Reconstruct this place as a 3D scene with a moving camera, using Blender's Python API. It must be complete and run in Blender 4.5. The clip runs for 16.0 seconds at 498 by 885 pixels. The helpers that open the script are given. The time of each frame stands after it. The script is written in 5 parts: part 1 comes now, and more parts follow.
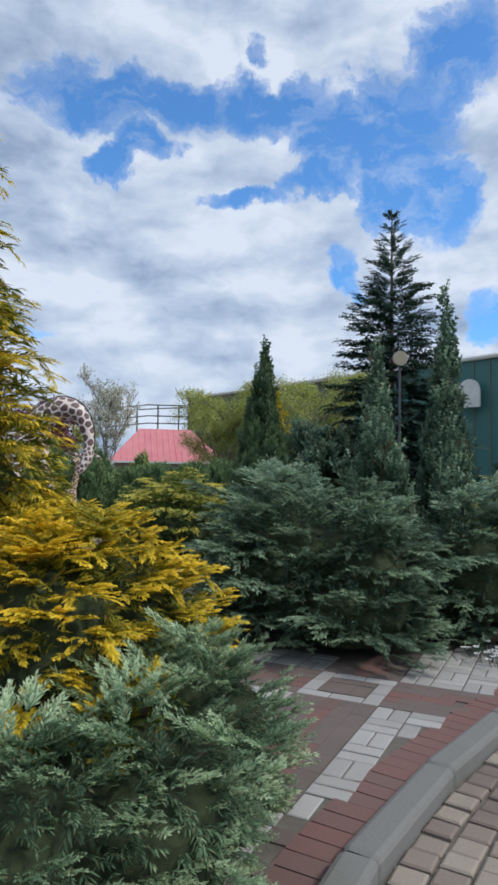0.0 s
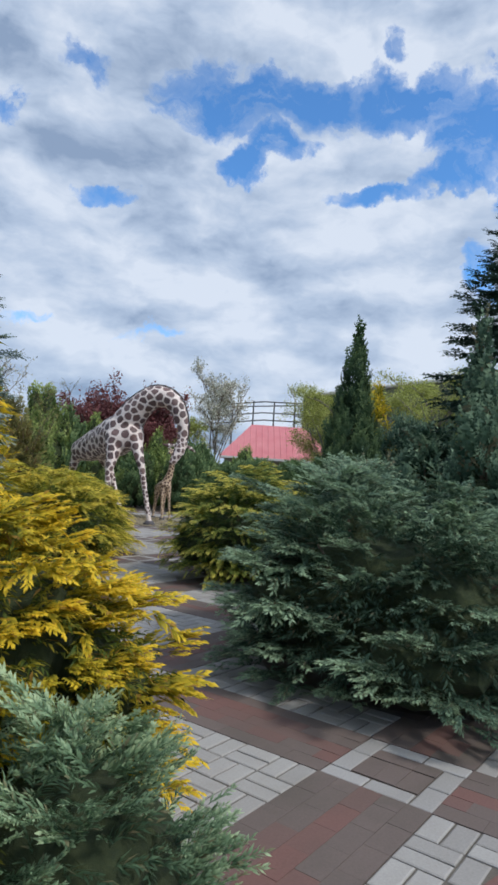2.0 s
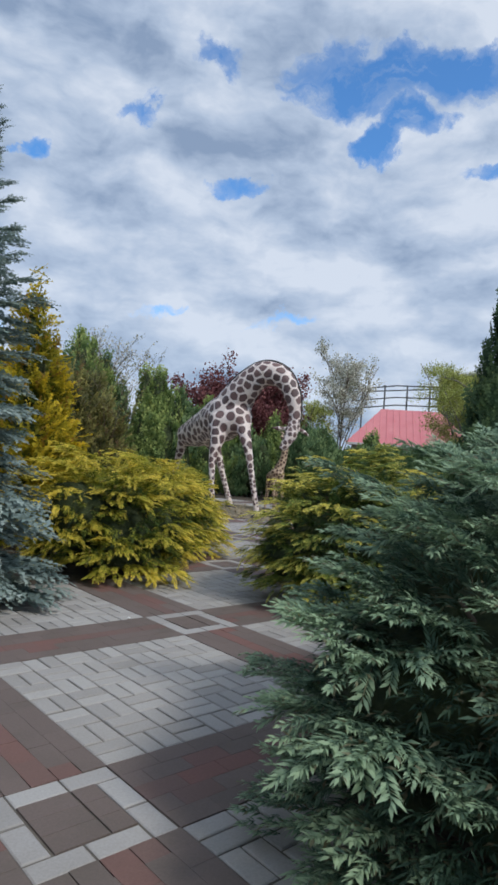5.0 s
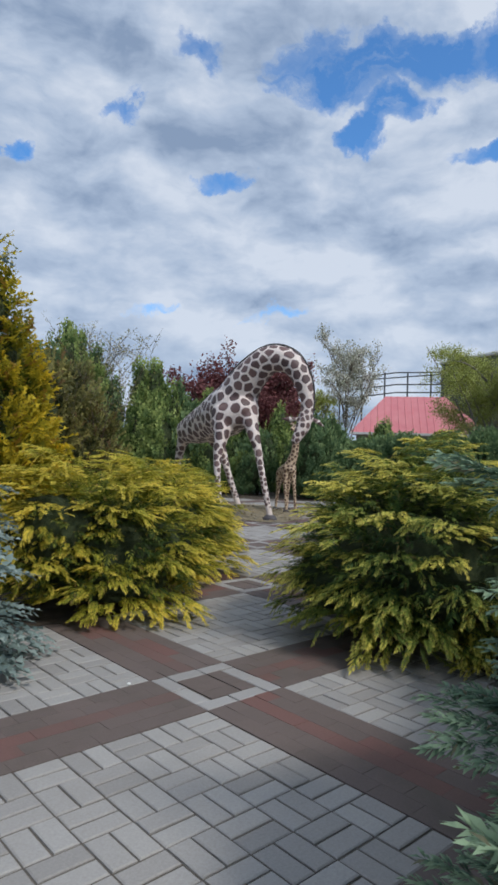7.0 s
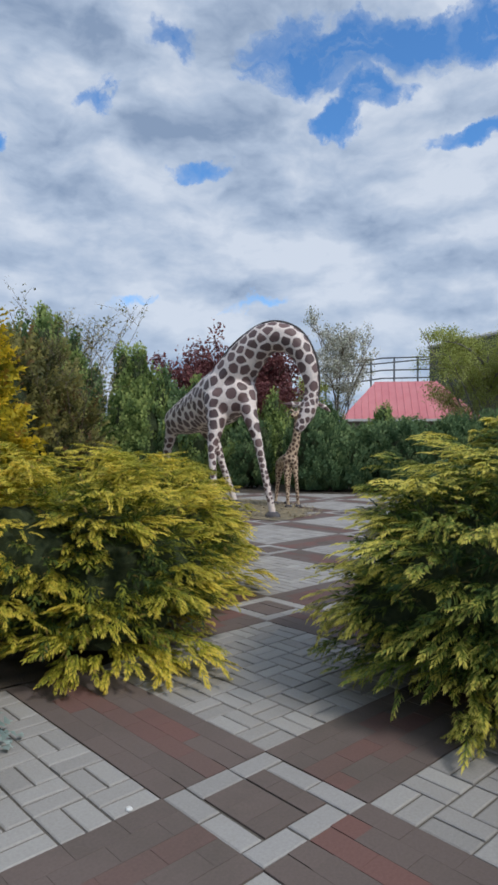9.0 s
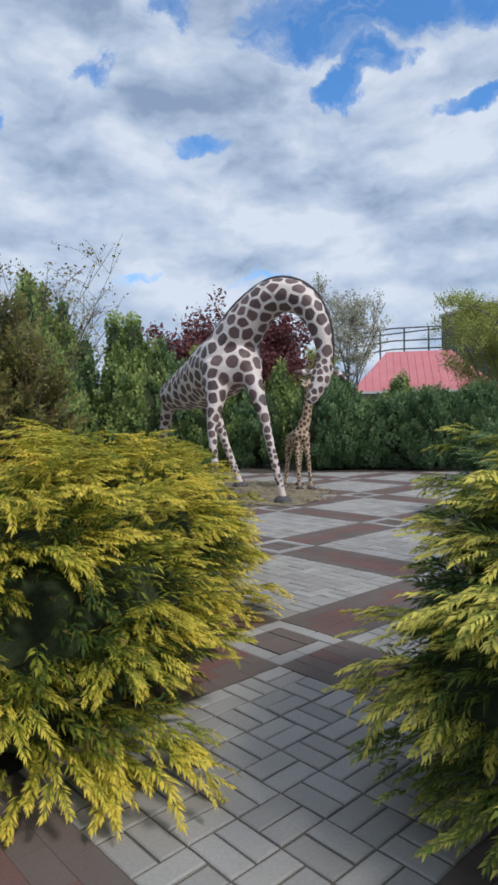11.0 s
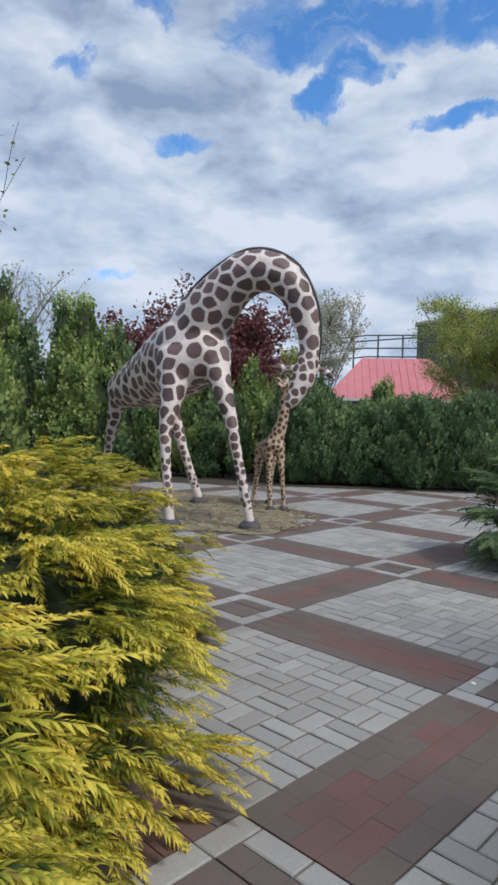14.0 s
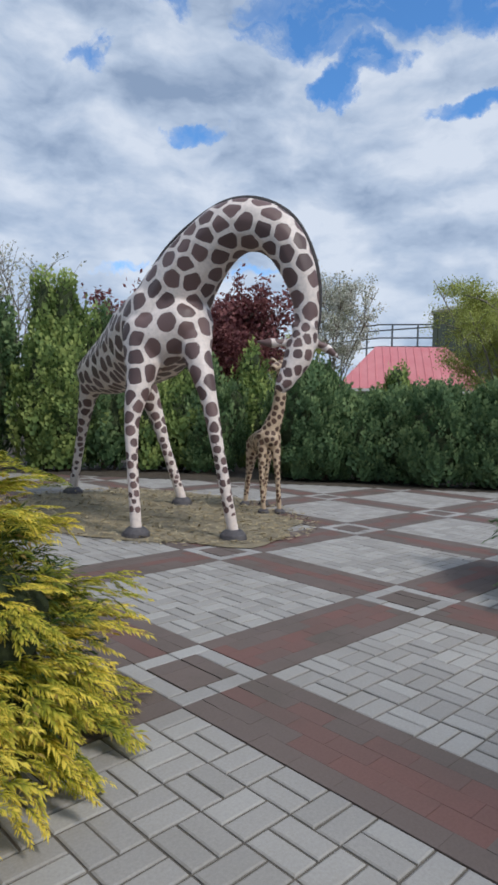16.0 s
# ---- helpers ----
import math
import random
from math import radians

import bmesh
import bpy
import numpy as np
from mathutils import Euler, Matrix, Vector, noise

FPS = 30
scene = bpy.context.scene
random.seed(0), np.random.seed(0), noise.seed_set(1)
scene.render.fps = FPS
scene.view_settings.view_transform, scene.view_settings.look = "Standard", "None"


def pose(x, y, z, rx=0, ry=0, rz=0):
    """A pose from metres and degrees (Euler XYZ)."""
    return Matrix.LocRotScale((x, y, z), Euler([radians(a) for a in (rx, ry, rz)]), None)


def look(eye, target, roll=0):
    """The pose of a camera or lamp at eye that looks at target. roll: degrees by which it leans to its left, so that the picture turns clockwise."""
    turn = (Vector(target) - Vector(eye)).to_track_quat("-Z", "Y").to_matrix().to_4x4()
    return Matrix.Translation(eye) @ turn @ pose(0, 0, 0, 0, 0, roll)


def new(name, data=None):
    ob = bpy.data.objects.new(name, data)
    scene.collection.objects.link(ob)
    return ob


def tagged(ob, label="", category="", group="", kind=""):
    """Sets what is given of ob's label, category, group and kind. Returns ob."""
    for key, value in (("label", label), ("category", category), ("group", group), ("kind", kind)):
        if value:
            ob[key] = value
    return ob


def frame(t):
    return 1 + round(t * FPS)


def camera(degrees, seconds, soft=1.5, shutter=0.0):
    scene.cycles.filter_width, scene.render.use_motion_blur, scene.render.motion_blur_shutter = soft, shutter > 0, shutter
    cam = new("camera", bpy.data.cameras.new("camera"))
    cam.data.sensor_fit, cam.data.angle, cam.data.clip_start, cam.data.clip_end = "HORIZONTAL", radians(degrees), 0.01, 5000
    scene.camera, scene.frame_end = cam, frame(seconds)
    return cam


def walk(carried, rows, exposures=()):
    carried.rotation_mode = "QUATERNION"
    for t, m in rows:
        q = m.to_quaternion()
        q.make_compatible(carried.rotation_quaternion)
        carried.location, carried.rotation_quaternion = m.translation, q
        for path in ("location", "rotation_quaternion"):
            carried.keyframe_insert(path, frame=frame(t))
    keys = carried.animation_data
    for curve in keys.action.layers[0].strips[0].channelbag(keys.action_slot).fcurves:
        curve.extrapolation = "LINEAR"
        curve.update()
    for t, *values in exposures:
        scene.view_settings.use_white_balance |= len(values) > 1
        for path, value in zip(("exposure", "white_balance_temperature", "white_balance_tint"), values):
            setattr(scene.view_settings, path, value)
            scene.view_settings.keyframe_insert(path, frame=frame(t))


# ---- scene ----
cam = camera(42.4, 16.0, soft=3.0)
PATH = [
    (0, (-9.944, -9.058, 1.318), (-8.155, -8.172, 1.442), 0.8),
    (0.5, (-9.677, -9.041, 1.315), (-7.974, -7.999, 1.442), 1.7),
    (1, (-9.351, -9.052, 1.296), (-7.722, -7.898, 1.418), 2.5),
    (1.5, (-9.05, -9.046, 1.283), (-7.45, -7.851, 1.394), 3.3),
    (2, (-8.733, -8.971, 1.309), (-7.139, -7.768, 1.417), 3.8),
    (2.5, (-8.385, -8.917, 1.316), (-6.796, -7.709, 1.441), 4.0),
    (3, (-8.059, -8.801, 1.314), (-6.492, -7.567, 1.463), 3.8),
    (3.5, (-7.764, -8.611, 1.305), (-6.264, -7.296, 1.456), 3.8),
    (4, (-7.443, -8.405, 1.287), (-6.031, -6.994, 1.419), 4.0),
    (4.5, (-7.201, -8.186, 1.28), (-5.845, -6.718, 1.376), 4.2),
    (5, (-6.961, -7.903, 1.322), (-5.64, -6.402, 1.364), 4.1),
    (7.5, (-6.043, -6.411, 1.33), (-4.708, -4.922, 1.354), 1.3),
    (8, (-5.885, -6.101, 1.335), (-4.539, -4.621, 1.351), 1.4),
    (10.5, (-4.822, -4.809, 1.276), (-3.439, -3.365, 1.243), -1.9),
    (11, (-4.535, -4.55, 1.289), (-3.187, -3.075, 1.213), -1.1),
    (11.5, (-4.275, -4.296, 1.272), (-2.972, -2.782, 1.181), -1.6),
    (12, (-4.034, -4.046, 1.278), (-2.753, -2.513, 1.171), -1.8),
    (12.5, (-3.889, -3.795, 1.272), (-2.595, -2.273, 1.178), -0.8),
    (13, (-3.651, -3.577, 1.296), (-2.319, -2.088, 1.207), 0.8),
    (13.5, (-3.394, -3.328, 1.307), (-2.012, -1.884, 1.226), 1.4),
    (14, (-3.179, -3.154, 1.315), (-1.756, -1.75, 1.247), 1.5),
    (14.5, (-2.917, -2.921, 1.324), (-1.438, -1.577, 1.245), 2.0),
    (15, (-2.619, -2.725, 1.305), (-1.114, -1.412, 1.191), 1.8),
    (15.5, (-2.293, -2.535, 1.284), (-0.822, -1.186, 1.164), 1.7),
    (16, (-1.969, -2.379, 1.269), (-0.576, -0.948, 1.176), 1.6),
]
EXPOSURES = [(0.0, 0.0), (0.5, 0.08), (1.0, 0.1), (2.0, -0.02), (3.0, -0.12), (5.0, -0.1), (8.0, -0.18), (10.5, -0.12), (12.0, 0.0), (13.5, -0.02), (14.5, -0.12), (15.0, -0.15), (16.0, -0.1)]
walk(cam, [(t, look(eye, target, roll)) for t, eye, target, roll in PATH], EXPOSURES)

# ---- world, sun, exposure ----
world = bpy.data.worlds.new("sky")
scene.world = world
world.use_nodes = True
SUN_EL, SUN_AZ = 48.0, 276.0        # degrees; azimuth anticlockwise from +x


def node(tree, kind, **values):
    n = tree.nodes.new(kind)
    for key, value in values.items():
        if key in n.inputs:
            n.inputs[key].default_value = value
    return n


def maths(tree, op, a, b=None, c=None):
    n = tree.nodes.new("ShaderNodeMath")
    n.operation = op
    for k, v in enumerate((a, b, c)):
        if v is None:
            continue
        if isinstance(v, (int, float)):
            n.inputs[k].default_value = v
        else:
            tree.links.new(v, n.inputs[k])
    return n.outputs[0]


def vmath(tree, op, a, b=None):
    n = tree.nodes.new("ShaderNodeVectorMath")
    n.operation = op
    for k, v in enumerate((a, b)):
        if v is None:
            continue
        if isinstance(v, (tuple, list)):
            n.inputs[k].default_value = v
        else:
            tree.links.new(v, n.inputs[k])
    return n


def ramp(tree, fac, stops, smooth=False):
    n = tree.nodes.new("ShaderNodeValToRGB")
    n.color_ramp.interpolation = "EASE" if smooth else "LINEAR"
    while len(n.color_ramp.elements) < len(stops):
        n.color_ramp.elements.new(0.5)
    for e, (at, col) in zip(n.color_ramp.elements, stops):
        e.position = at
        e.color = (*col, 1) if len(col) == 3 else col
    tree.links.new(fac, n.inputs[0])
    return n.outputs[0]


def mixed(tree, fac, a, b, blend="MIX"):
    n = tree.nodes.new("ShaderNodeMix")
    n.data_type, n.blend_type = "RGBA", blend
    for k, v in ((0, fac), (6, a), (7, b)):
        if isinstance(v, (int, float)):
            n.inputs[k].default_value = v
        elif isinstance(v, (tuple, list)):
            n.inputs[k].default_value = (*v, 1) if len(v) == 3 else v
        else:
            tree.links.new(v, n.inputs[k])
    return n.outputs[2]


def noise_tex(tree, vector, scale, detail=4.0, rough=0.55, distort=0.0):
    n = tree.nodes.new("ShaderNodeTexNoise")
    n.inputs["Scale"].default_value, n.inputs["Detail"].default_value = scale, detail
    n.inputs["Roughness"].default_value, n.inputs["Distortion"].default_value = rough, distort
    if vector is not None:
        tree.links.new(vector, n.inputs["Vector"])
    return n.outputs[0]


def build_sky():
    t = world.node_tree
    t.nodes.clear()
    sky = t.nodes.new("ShaderNodeTexSky")
    sky.sky_type, sky.sun_disc = "NISHITA", False
    sky.sun_elevation, sky.sun_rotation = radians(SUN_EL), radians(90 - SUN_AZ)
    sky.air_density, sky.dust_density, sky.ozone_density = 1.0, 0.4, 2.5
    way = t.nodes.new("ShaderNodeTexCoord").outputs["Generated"]
    # ragged edges: the direction is pushed about by noise at two scales
    def push(scale, detail, much):
        n = t.nodes.new("ShaderNodeTexNoise")
        n.inputs["Scale"].default_value, n.inputs["Detail"].default_value, n.inputs["Roughness"].default_value = scale, detail, 0.6
        t.links.new(way, n.inputs["Vector"])
        v = vmath(t, "SCALE", vmath(t, "SUBTRACT", n.outputs["Color"], (0.5, 0.5, 0.5)).outputs[0])
        v.inputs["Scale"].default_value = much
        return v.outputs[0]
    torn = vmath(t, "NORMALIZE", vmath(t, "ADD", way, push(8.0, 7.0, 0.16)).outputs[0]).outputs[0]
    sep = t.nodes.new("ShaderNodeSeparateXYZ")
    t.links.new(torn, sep.inputs[0])
    comb = t.nodes.new("ShaderNodeCombineXYZ")
    t.links.new(maths(t, "MULTIPLY", maths(t, "ARCTAN2", sep.outputs[1], sep.outputs[0]), 180 / math.pi), comb.inputs[0])
    t.links.new(maths(t, "MULTIPLY", maths(t, "ARCSINE", sep.outputs[2]), 180 / math.pi), comb.inputs[1])
    # clouds elsewhere lie on a flat layer overhead, with gaps by chance
    flat = t.nodes.new("ShaderNodeSeparateXYZ")
    t.links.new(way, flat.inputs[0])
    lift = maths(t, "ADD", maths(t, "MAXIMUM", flat.outputs[2], 0.0), 0.16)
    layer = t.nodes.new("ShaderNodeCombineXYZ")
    t.links.new(maths(t, "DIVIDE", flat.outputs[0], lift), layer.inputs[0])
    t.links.new(maths(t, "DIVIDE", flat.outputs[1], lift), layer.inputs[1])
    big = noise_tex(t, vmath(t, "ADD", layer.outputs[0], CLOUD_AT).outputs[0], 1.25, 6.0, 0.56, 0.25)
    known = maths(t, "MULTIPLY", maths(t, "GREATER_THAN", vmath(t, "DOT_PRODUCT", way, (0.70, 0.52, 0.49)).outputs["Value"], 0.80), 9.0)
    near = maths(t, "ADD", maths(t, "MULTIPLY", maths(t, "SUBTRACT", big, 0.34), 9.0), known)
    # the gaps of blue: azimuth, elevation, half width, half height, in degrees
    for az, el, wide, high, *veil in SKY_GAPS:
        d = vmath(t, "MULTIPLY", vmath(t, "SUBTRACT", comb.outputs[0], (az, el, 0)).outputs[0], (1 / wide, 1 / high, 0)).outputs[0]
        far = vmath(t, "DOT_PRODUCT", d, d).outputs["Value"]
        near = maths(t, "MINIMUM", near, maths(t, "ADD", far, veil[0]) if veil else far)
    wisp = noise_tex(t, vmath(t, "MULTIPLY", torn, (1, 1, 1.8)).outputs[0], 22.0, 6.0, 0.62, 0.3)
    near = maths(t, "ADD", near, maths(t, "MULTIPLY", maths(t, "SUBTRACT", wisp, 0.5), 1.5))
    cover = ramp(t, near, [(0.2, (0, 0, 0)), (0.62, (0.3, 0.3, 0.3)), (0.84, (0.75, 0.75, 0.75)), (1.0, (0.97, 0.97, 0.97))])
    thin = ramp(t, wisp, [(0.52, (0, 0, 0)), (0.75, (0.4, 0.4, 0.4))])
    cover = maths(t, "MAXIMUM", cover, thin)
    # heaped clouds: light on their upper sides, grey below, with wide grey stretches
    q = vmath(t, "ADD", vmath(t, "MULTIPLY", way, (1, 1, 2.2)).outputs[0], push(7.0, 3.0, 0.10)).outputs[0]
    low = noise_tex(t, q, 6.5, 6.0, 0.55, 0.0)
    above = noise_tex(t, vmath(t, "ADD", q, (0.03, -0.04, 0.085)).outputs[0], 6.5, 6.0, 0.55, 0.0)
    relief = maths(t, "MULTIPLY", maths(t, "SUBTRACT", low, above), 1.9)
    wide = noise_tex(t, vmath(t, "ADD", vmath(t, "MULTIPLY", way, (1, 1, 2.6)).outputs[0], (2.2, -1.3, 4.0)).outputs[0], 2.6, 3.0, 0.5, 0.2)
    rim = ramp(t, near, [(0.6, (0.12, 0.12, 0.12)), (1.0, (0, 0, 0))])
    light = maths(t, "ADD", maths(t, "ADD", relief, maths(t, "MULTIPLY", maths(t, "SUBTRACT", 0.5, wide), 1.1)), maths(t, "ADD", rim, 0.55))
    white = ramp(t, light, [(0.0, (0.345, 0.465, 0.675)), (0.42, (0.605, 0.735, 0.945)), (0.85, (0.90, 0.995, 1.15))])
    blue = t.nodes.new("ShaderNodeBackground")
    t.links.new(mixed(t, 1.0, sky.outputs[0], (0.58, 0.98, 1.30), "MULTIPLY"), blue.inputs[0])
    blue.inputs[1].default_value = 0.165
    cloud = t.nodes.new("ShaderNodeBackground")
    t.links.new(white, cloud.inputs[0])
    cloud.inputs[1].default_value = 0.8
    both = t.nodes.new("ShaderNodeMixShader")
    t.links.new(cover, both.inputs[0])
    t.links.new(blue.outputs[0], both.inputs[1])
    t.links.new(cloud.outputs[0], both.inputs[2])
    out = t.nodes.new("ShaderNodeOutputWorld")
    t.links.new(both.outputs[0], out.inputs[0])


CLOUD_AT = (0.3, 0.9, 0.0)
SKY_GAPS = [(39.0, 31.0, 9.0, 2.9), (24.8, 31.5, 8.3, 2.3), (18.5, 28.4, 4.6, 4.3), (13.5, 29.1, 5.5, 5.5), (8.6, 33.1, 4.5, 4.8), (27.2, 24.4, 5.0, 1.2),
            (20.5, 25.3, 4.5, 1.5), (14.0, 24.1, 3.0, 3.0), (9.6, 23.7, 4.1, 3.5), (17.9, 18.7, 1.9, 2.3), (6.0, 14.1, 2.6, 3.0), (60.0, 28.0, 3.6, 1.6, 0.5), (54.5, 31.9, 2.4, 1.8, 0.45), (33.0, 31.6, 5.5, 2.0),
            (25.6, 35.5, 1.9, 2.2, 0.4), (38.8, 26.3, 2.2, 1.7), (52.0, 23.0, 3.4, 1.2, 0.2), (69.4, 23.1, 1.9, 1.4), (58.4, 12.0, 6.0, 1.2, 0.62), (36.8, 27.6, 3.0, 1.6), (46.3, 12.5, 4.5, 1.1, 0.68)]
build_sky()
sun = new("sun", bpy.data.lights.new("sun", "SUN"))
sun.data.energy, sun.data.angle, sun.data.color = 2.3, radians(10), (1.0, 0.965, 0.91)
sun.rotation_euler = Vector((math.cos(radians(SUN_AZ)) * math.cos(radians(SUN_EL)), math.sin(radians(SUN_AZ)) * math.cos(radians(SUN_EL)), math.sin(radians(SUN_EL)))).to_track_quat("Z", "Y").to_euler()


# ---- materials ----
def material(name):
    m = bpy.data.materials.new(name)
    m.use_nodes = True
    t = m.node_tree
    return m, t, t.nodes["Principled BSDF"], t.nodes["Material Output"]


def bump(t, bsdf, height, strength, distance):
    b = t.nodes.new("ShaderNodeBump")
    b.inputs["Strength"].default_value, b.inputs["Distance"].default_value = strength, distance
    t.links.new(height, b.inputs["Height"])
    t.links.new(b.outputs[0], bsdf.inputs["Normal"])


def place(t):
    return t.nodes.new("ShaderNodeNewGeometry").outputs["Position"]


def stone(name, dark, mid, light, rough=0.85, stain=(0.07, 0.065, 0.055), stain_amount=0.5, random_of="island", grain=90.0):
    """Concrete or stone: a tone for each piece, sandy grain, soft stains of dirt."""
    m, t, bsdf, _ = material(name)
    if random_of == "island":
        rnd = t.nodes.new("ShaderNodeNewGeometry").outputs["Random Per Island"]
    else:
        rnd = t.nodes.new("ShaderNodeObjectInfo").outputs["Random"]
    p = place(t)
    tone = ramp(t, rnd, [(0.0, dark), (0.5, mid), (1.0, light)])
    sand = noise_tex(t, p, grain, 3.0, 0.7)
    col = mixed(t, 0.3, tone, ramp(t, sand, [(0.25, (0.32, 0.32, 0.32)), (0.75, (0.72, 0.72, 0.72))]), "OVERLAY")
    dirt = ramp(t, noise_tex(t, p, 1.7, 6.0, 0.65, 0.4), [(0.48, (0, 0, 0)), (0.72, (1, 1, 1))])
    col = mixed(t, maths(t, "MULTIPLY", dirt, stain_amount), col, stain)
    t.links.new(col, bsdf.inputs["Base Color"])
    bsdf.inputs["Roughness"].default_value = rough
    bsdf.inputs["Specular IOR Level"].default_value = 0.3
    bump(t, bsdf, sand, 0.2, 0.003)
    return m


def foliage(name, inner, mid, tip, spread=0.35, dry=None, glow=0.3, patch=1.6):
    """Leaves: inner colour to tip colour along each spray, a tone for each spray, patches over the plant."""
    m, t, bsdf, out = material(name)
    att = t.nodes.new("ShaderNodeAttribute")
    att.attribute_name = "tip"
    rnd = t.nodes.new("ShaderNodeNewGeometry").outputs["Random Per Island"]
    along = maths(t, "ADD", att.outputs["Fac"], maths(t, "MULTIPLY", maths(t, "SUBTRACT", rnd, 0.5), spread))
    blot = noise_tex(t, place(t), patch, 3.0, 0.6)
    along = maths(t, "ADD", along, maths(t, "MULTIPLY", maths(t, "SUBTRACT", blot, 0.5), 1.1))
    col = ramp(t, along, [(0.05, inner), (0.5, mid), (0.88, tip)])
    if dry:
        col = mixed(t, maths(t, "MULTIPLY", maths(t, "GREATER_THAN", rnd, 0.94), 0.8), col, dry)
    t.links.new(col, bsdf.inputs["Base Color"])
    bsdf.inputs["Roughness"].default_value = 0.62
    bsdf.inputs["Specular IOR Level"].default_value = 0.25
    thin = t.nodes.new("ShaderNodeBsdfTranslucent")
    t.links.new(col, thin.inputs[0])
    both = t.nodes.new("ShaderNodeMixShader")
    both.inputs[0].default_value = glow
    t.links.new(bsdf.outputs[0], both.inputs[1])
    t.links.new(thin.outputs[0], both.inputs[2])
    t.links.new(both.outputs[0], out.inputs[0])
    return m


def rough_paint(name, col, other, scale=3.0, rough=0.7, relief=0.1):
    m, t, bsdf, _ = material(name)
    p = place(t)
    n = noise_tex(t, p, scale, 6.0, 0.65)
    t.links.new(mixed(t, ramp(t, n, [(0.35, (0, 0, 0)), (0.7, (1, 1, 1))]), col, other), bsdf.inputs["Base Color"])
    bsdf.inputs["Roughness"].default_value = rough
    bump(t, bsdf, noise_tex(t, p, scale * 14, 3.0), relief, 0.01)
    return m


def bark(name, col, other):
    m, t, bsdf, _ = material(name)
    p = vmath(t, "MULTIPLY", place(t), (1, 1, 0.2)).outputs[0]
    n = noise_tex(t, p, 30.0, 5.0, 0.7)
    t.links.new(mixed(t, n, col, other), bsdf.inputs["Base Color"])
    bsdf.inputs["Roughness"].default_value = 0.9
    bump(t, bsdf, n, 0.6, 0.01)
    return m


def giraffe_paint(name, cream, patch_a, patch_b):
    """Painted hide: brown patches with pale lines between them, laid out over the body by hide_patches."""
    m, t, bsdf, _ = material(name)
    tc = t.nodes.new("ShaderNodeTexCoord").outputs["Object"]

    def stored(key):
        a = t.nodes.new("ShaderNodeAttribute")
        a.attribute_name = key
        return a.outputs["Fac"]
    wear = noise_tex(t, tc, 25.0, 5.0, 0.7)
    rag = maths(t, "MULTIPLY", maths(t, "SUBTRACT", noise_tex(t, tc, 16.0, 3.0), 0.5), 0.9)
    fac = ramp(t, maths(t, "ADD", stored("patch"), rag), [(0.82, (0, 0, 0)), (1.0, (1, 1, 1))])
    tone = ramp(t, stored("tone"), [(0.0, patch_a), (1.0, patch_b)])
    pale = mixed(t, ramp(t, wear, [(0.4, (0, 0, 0)), (0.75, (1, 1, 1))]), cream, tuple(0.74 * v for v in cream))
    t.links.new(mixed(t, fac, pale, tone), bsdf.inputs["Base Color"])
    bsdf.inputs["Roughness"].default_value = 0.5
    hgt = maths(t, "ADD", maths(t, "MULTIPLY", wear, 0.4), maths(t, "MULTIPLY", fac, -0.6))
    bump(t, bsdf, hgt, 0.35, 0.008)
    return m


def hide_patches(me, size_of, seed):
    """Spreads patch centres over the body, their spacing by size_of, and stores how far each point lies inside its patch."""
    rng = np.random.default_rng(seed)
    V = np.empty(len(me.vertices) * 3, np.float32)
    me.vertices.foreach_get("co", V)
    V = V.reshape(-1, 3).astype(float)
    R = size_of(V)
    seeds, sizes = np.empty((2000, 3)), np.empty(2000)
    n = 0
    for k in rng.permutation(len(V))[:24000]:
        if n == 0 or (((seeds[:n] - V[k]) ** 2).sum(1) > (0.42 * (sizes[:n] + R[k])) ** 2).all():
            seeds[n], sizes[n] = V[k], R[k]
            n += 1
            if n == 2000:
                break
    seeds, sizes = seeds[:n], sizes[:n]
    patch, tone = np.empty(len(V)), np.empty(len(V))
    shade = rng.uniform(size=n)
    for a in range(0, len(V), 4000):
        d = np.sqrt(((V[a:a + 4000, None, :] - seeds[None]) ** 2).sum(2)) / sizes[None]
        near = np.partition(d, 1, axis=1)[:, :2]
        who = d.argmin(1)
        low = np.clip((0.14 - R[a:a + 4000]) / 0.06, 0, 1)
        lim = (0.62 - 0.24 * low) * (0.8 + 0.4 * shade[who] * low)
        patch[a:a + 4000] = np.minimum((near[:, 1] - near[:, 0]) / 0.22, 1.0 + (lim - near[:, 0]) / 0.14)
        tone[a:a + 4000] = shade[who]
    patch[V[:, 2] < 0.24 * V[:, 2].max() / 3.4] = 0.0
    for key, val in (("patch", np.clip(patch, 0, 3)), ("tone", tone)):
        me.attributes.new(key, "FLOAT", "POINT").data.foreach_set("value", val.astype(np.float32))


PALE = stone("pale_paver", (0.295, 0.28, 0.264), (0.34, 0.324, 0.306), (0.385, 0.37, 0.35), stain_amount=0.3, stain=(0.24, 0.22, 0.19))
BROWN = stone("brown_paver", (0.142, 0.112, 0.100), (0.150, 0.118, 0.106), (0.160, 0.124, 0.111), stain_amount=0.5, stain=(0.085, 0.078, 0.062))
RED = stone("red_paver", (0.165, 0.098, 0.086), (0.185, 0.098, 0.085), (0.155, 0.104, 0.092), stain_amount=0.4, stain=(0.10, 0.08, 0.066))
BORDER = stone("border_paver", (0.30, 0.288, 0.276), (0.345, 0.332, 0.32), (0.39, 0.378, 0.365), stain_amount=0.3, stain=(0.24, 0.22, 0.19))
SETT = stone("beige_sett", (0.165, 0.125, 0.108), (0.225, 0.18, 0.148), (0.30, 0.255, 0.205), stain_amount=0.45)
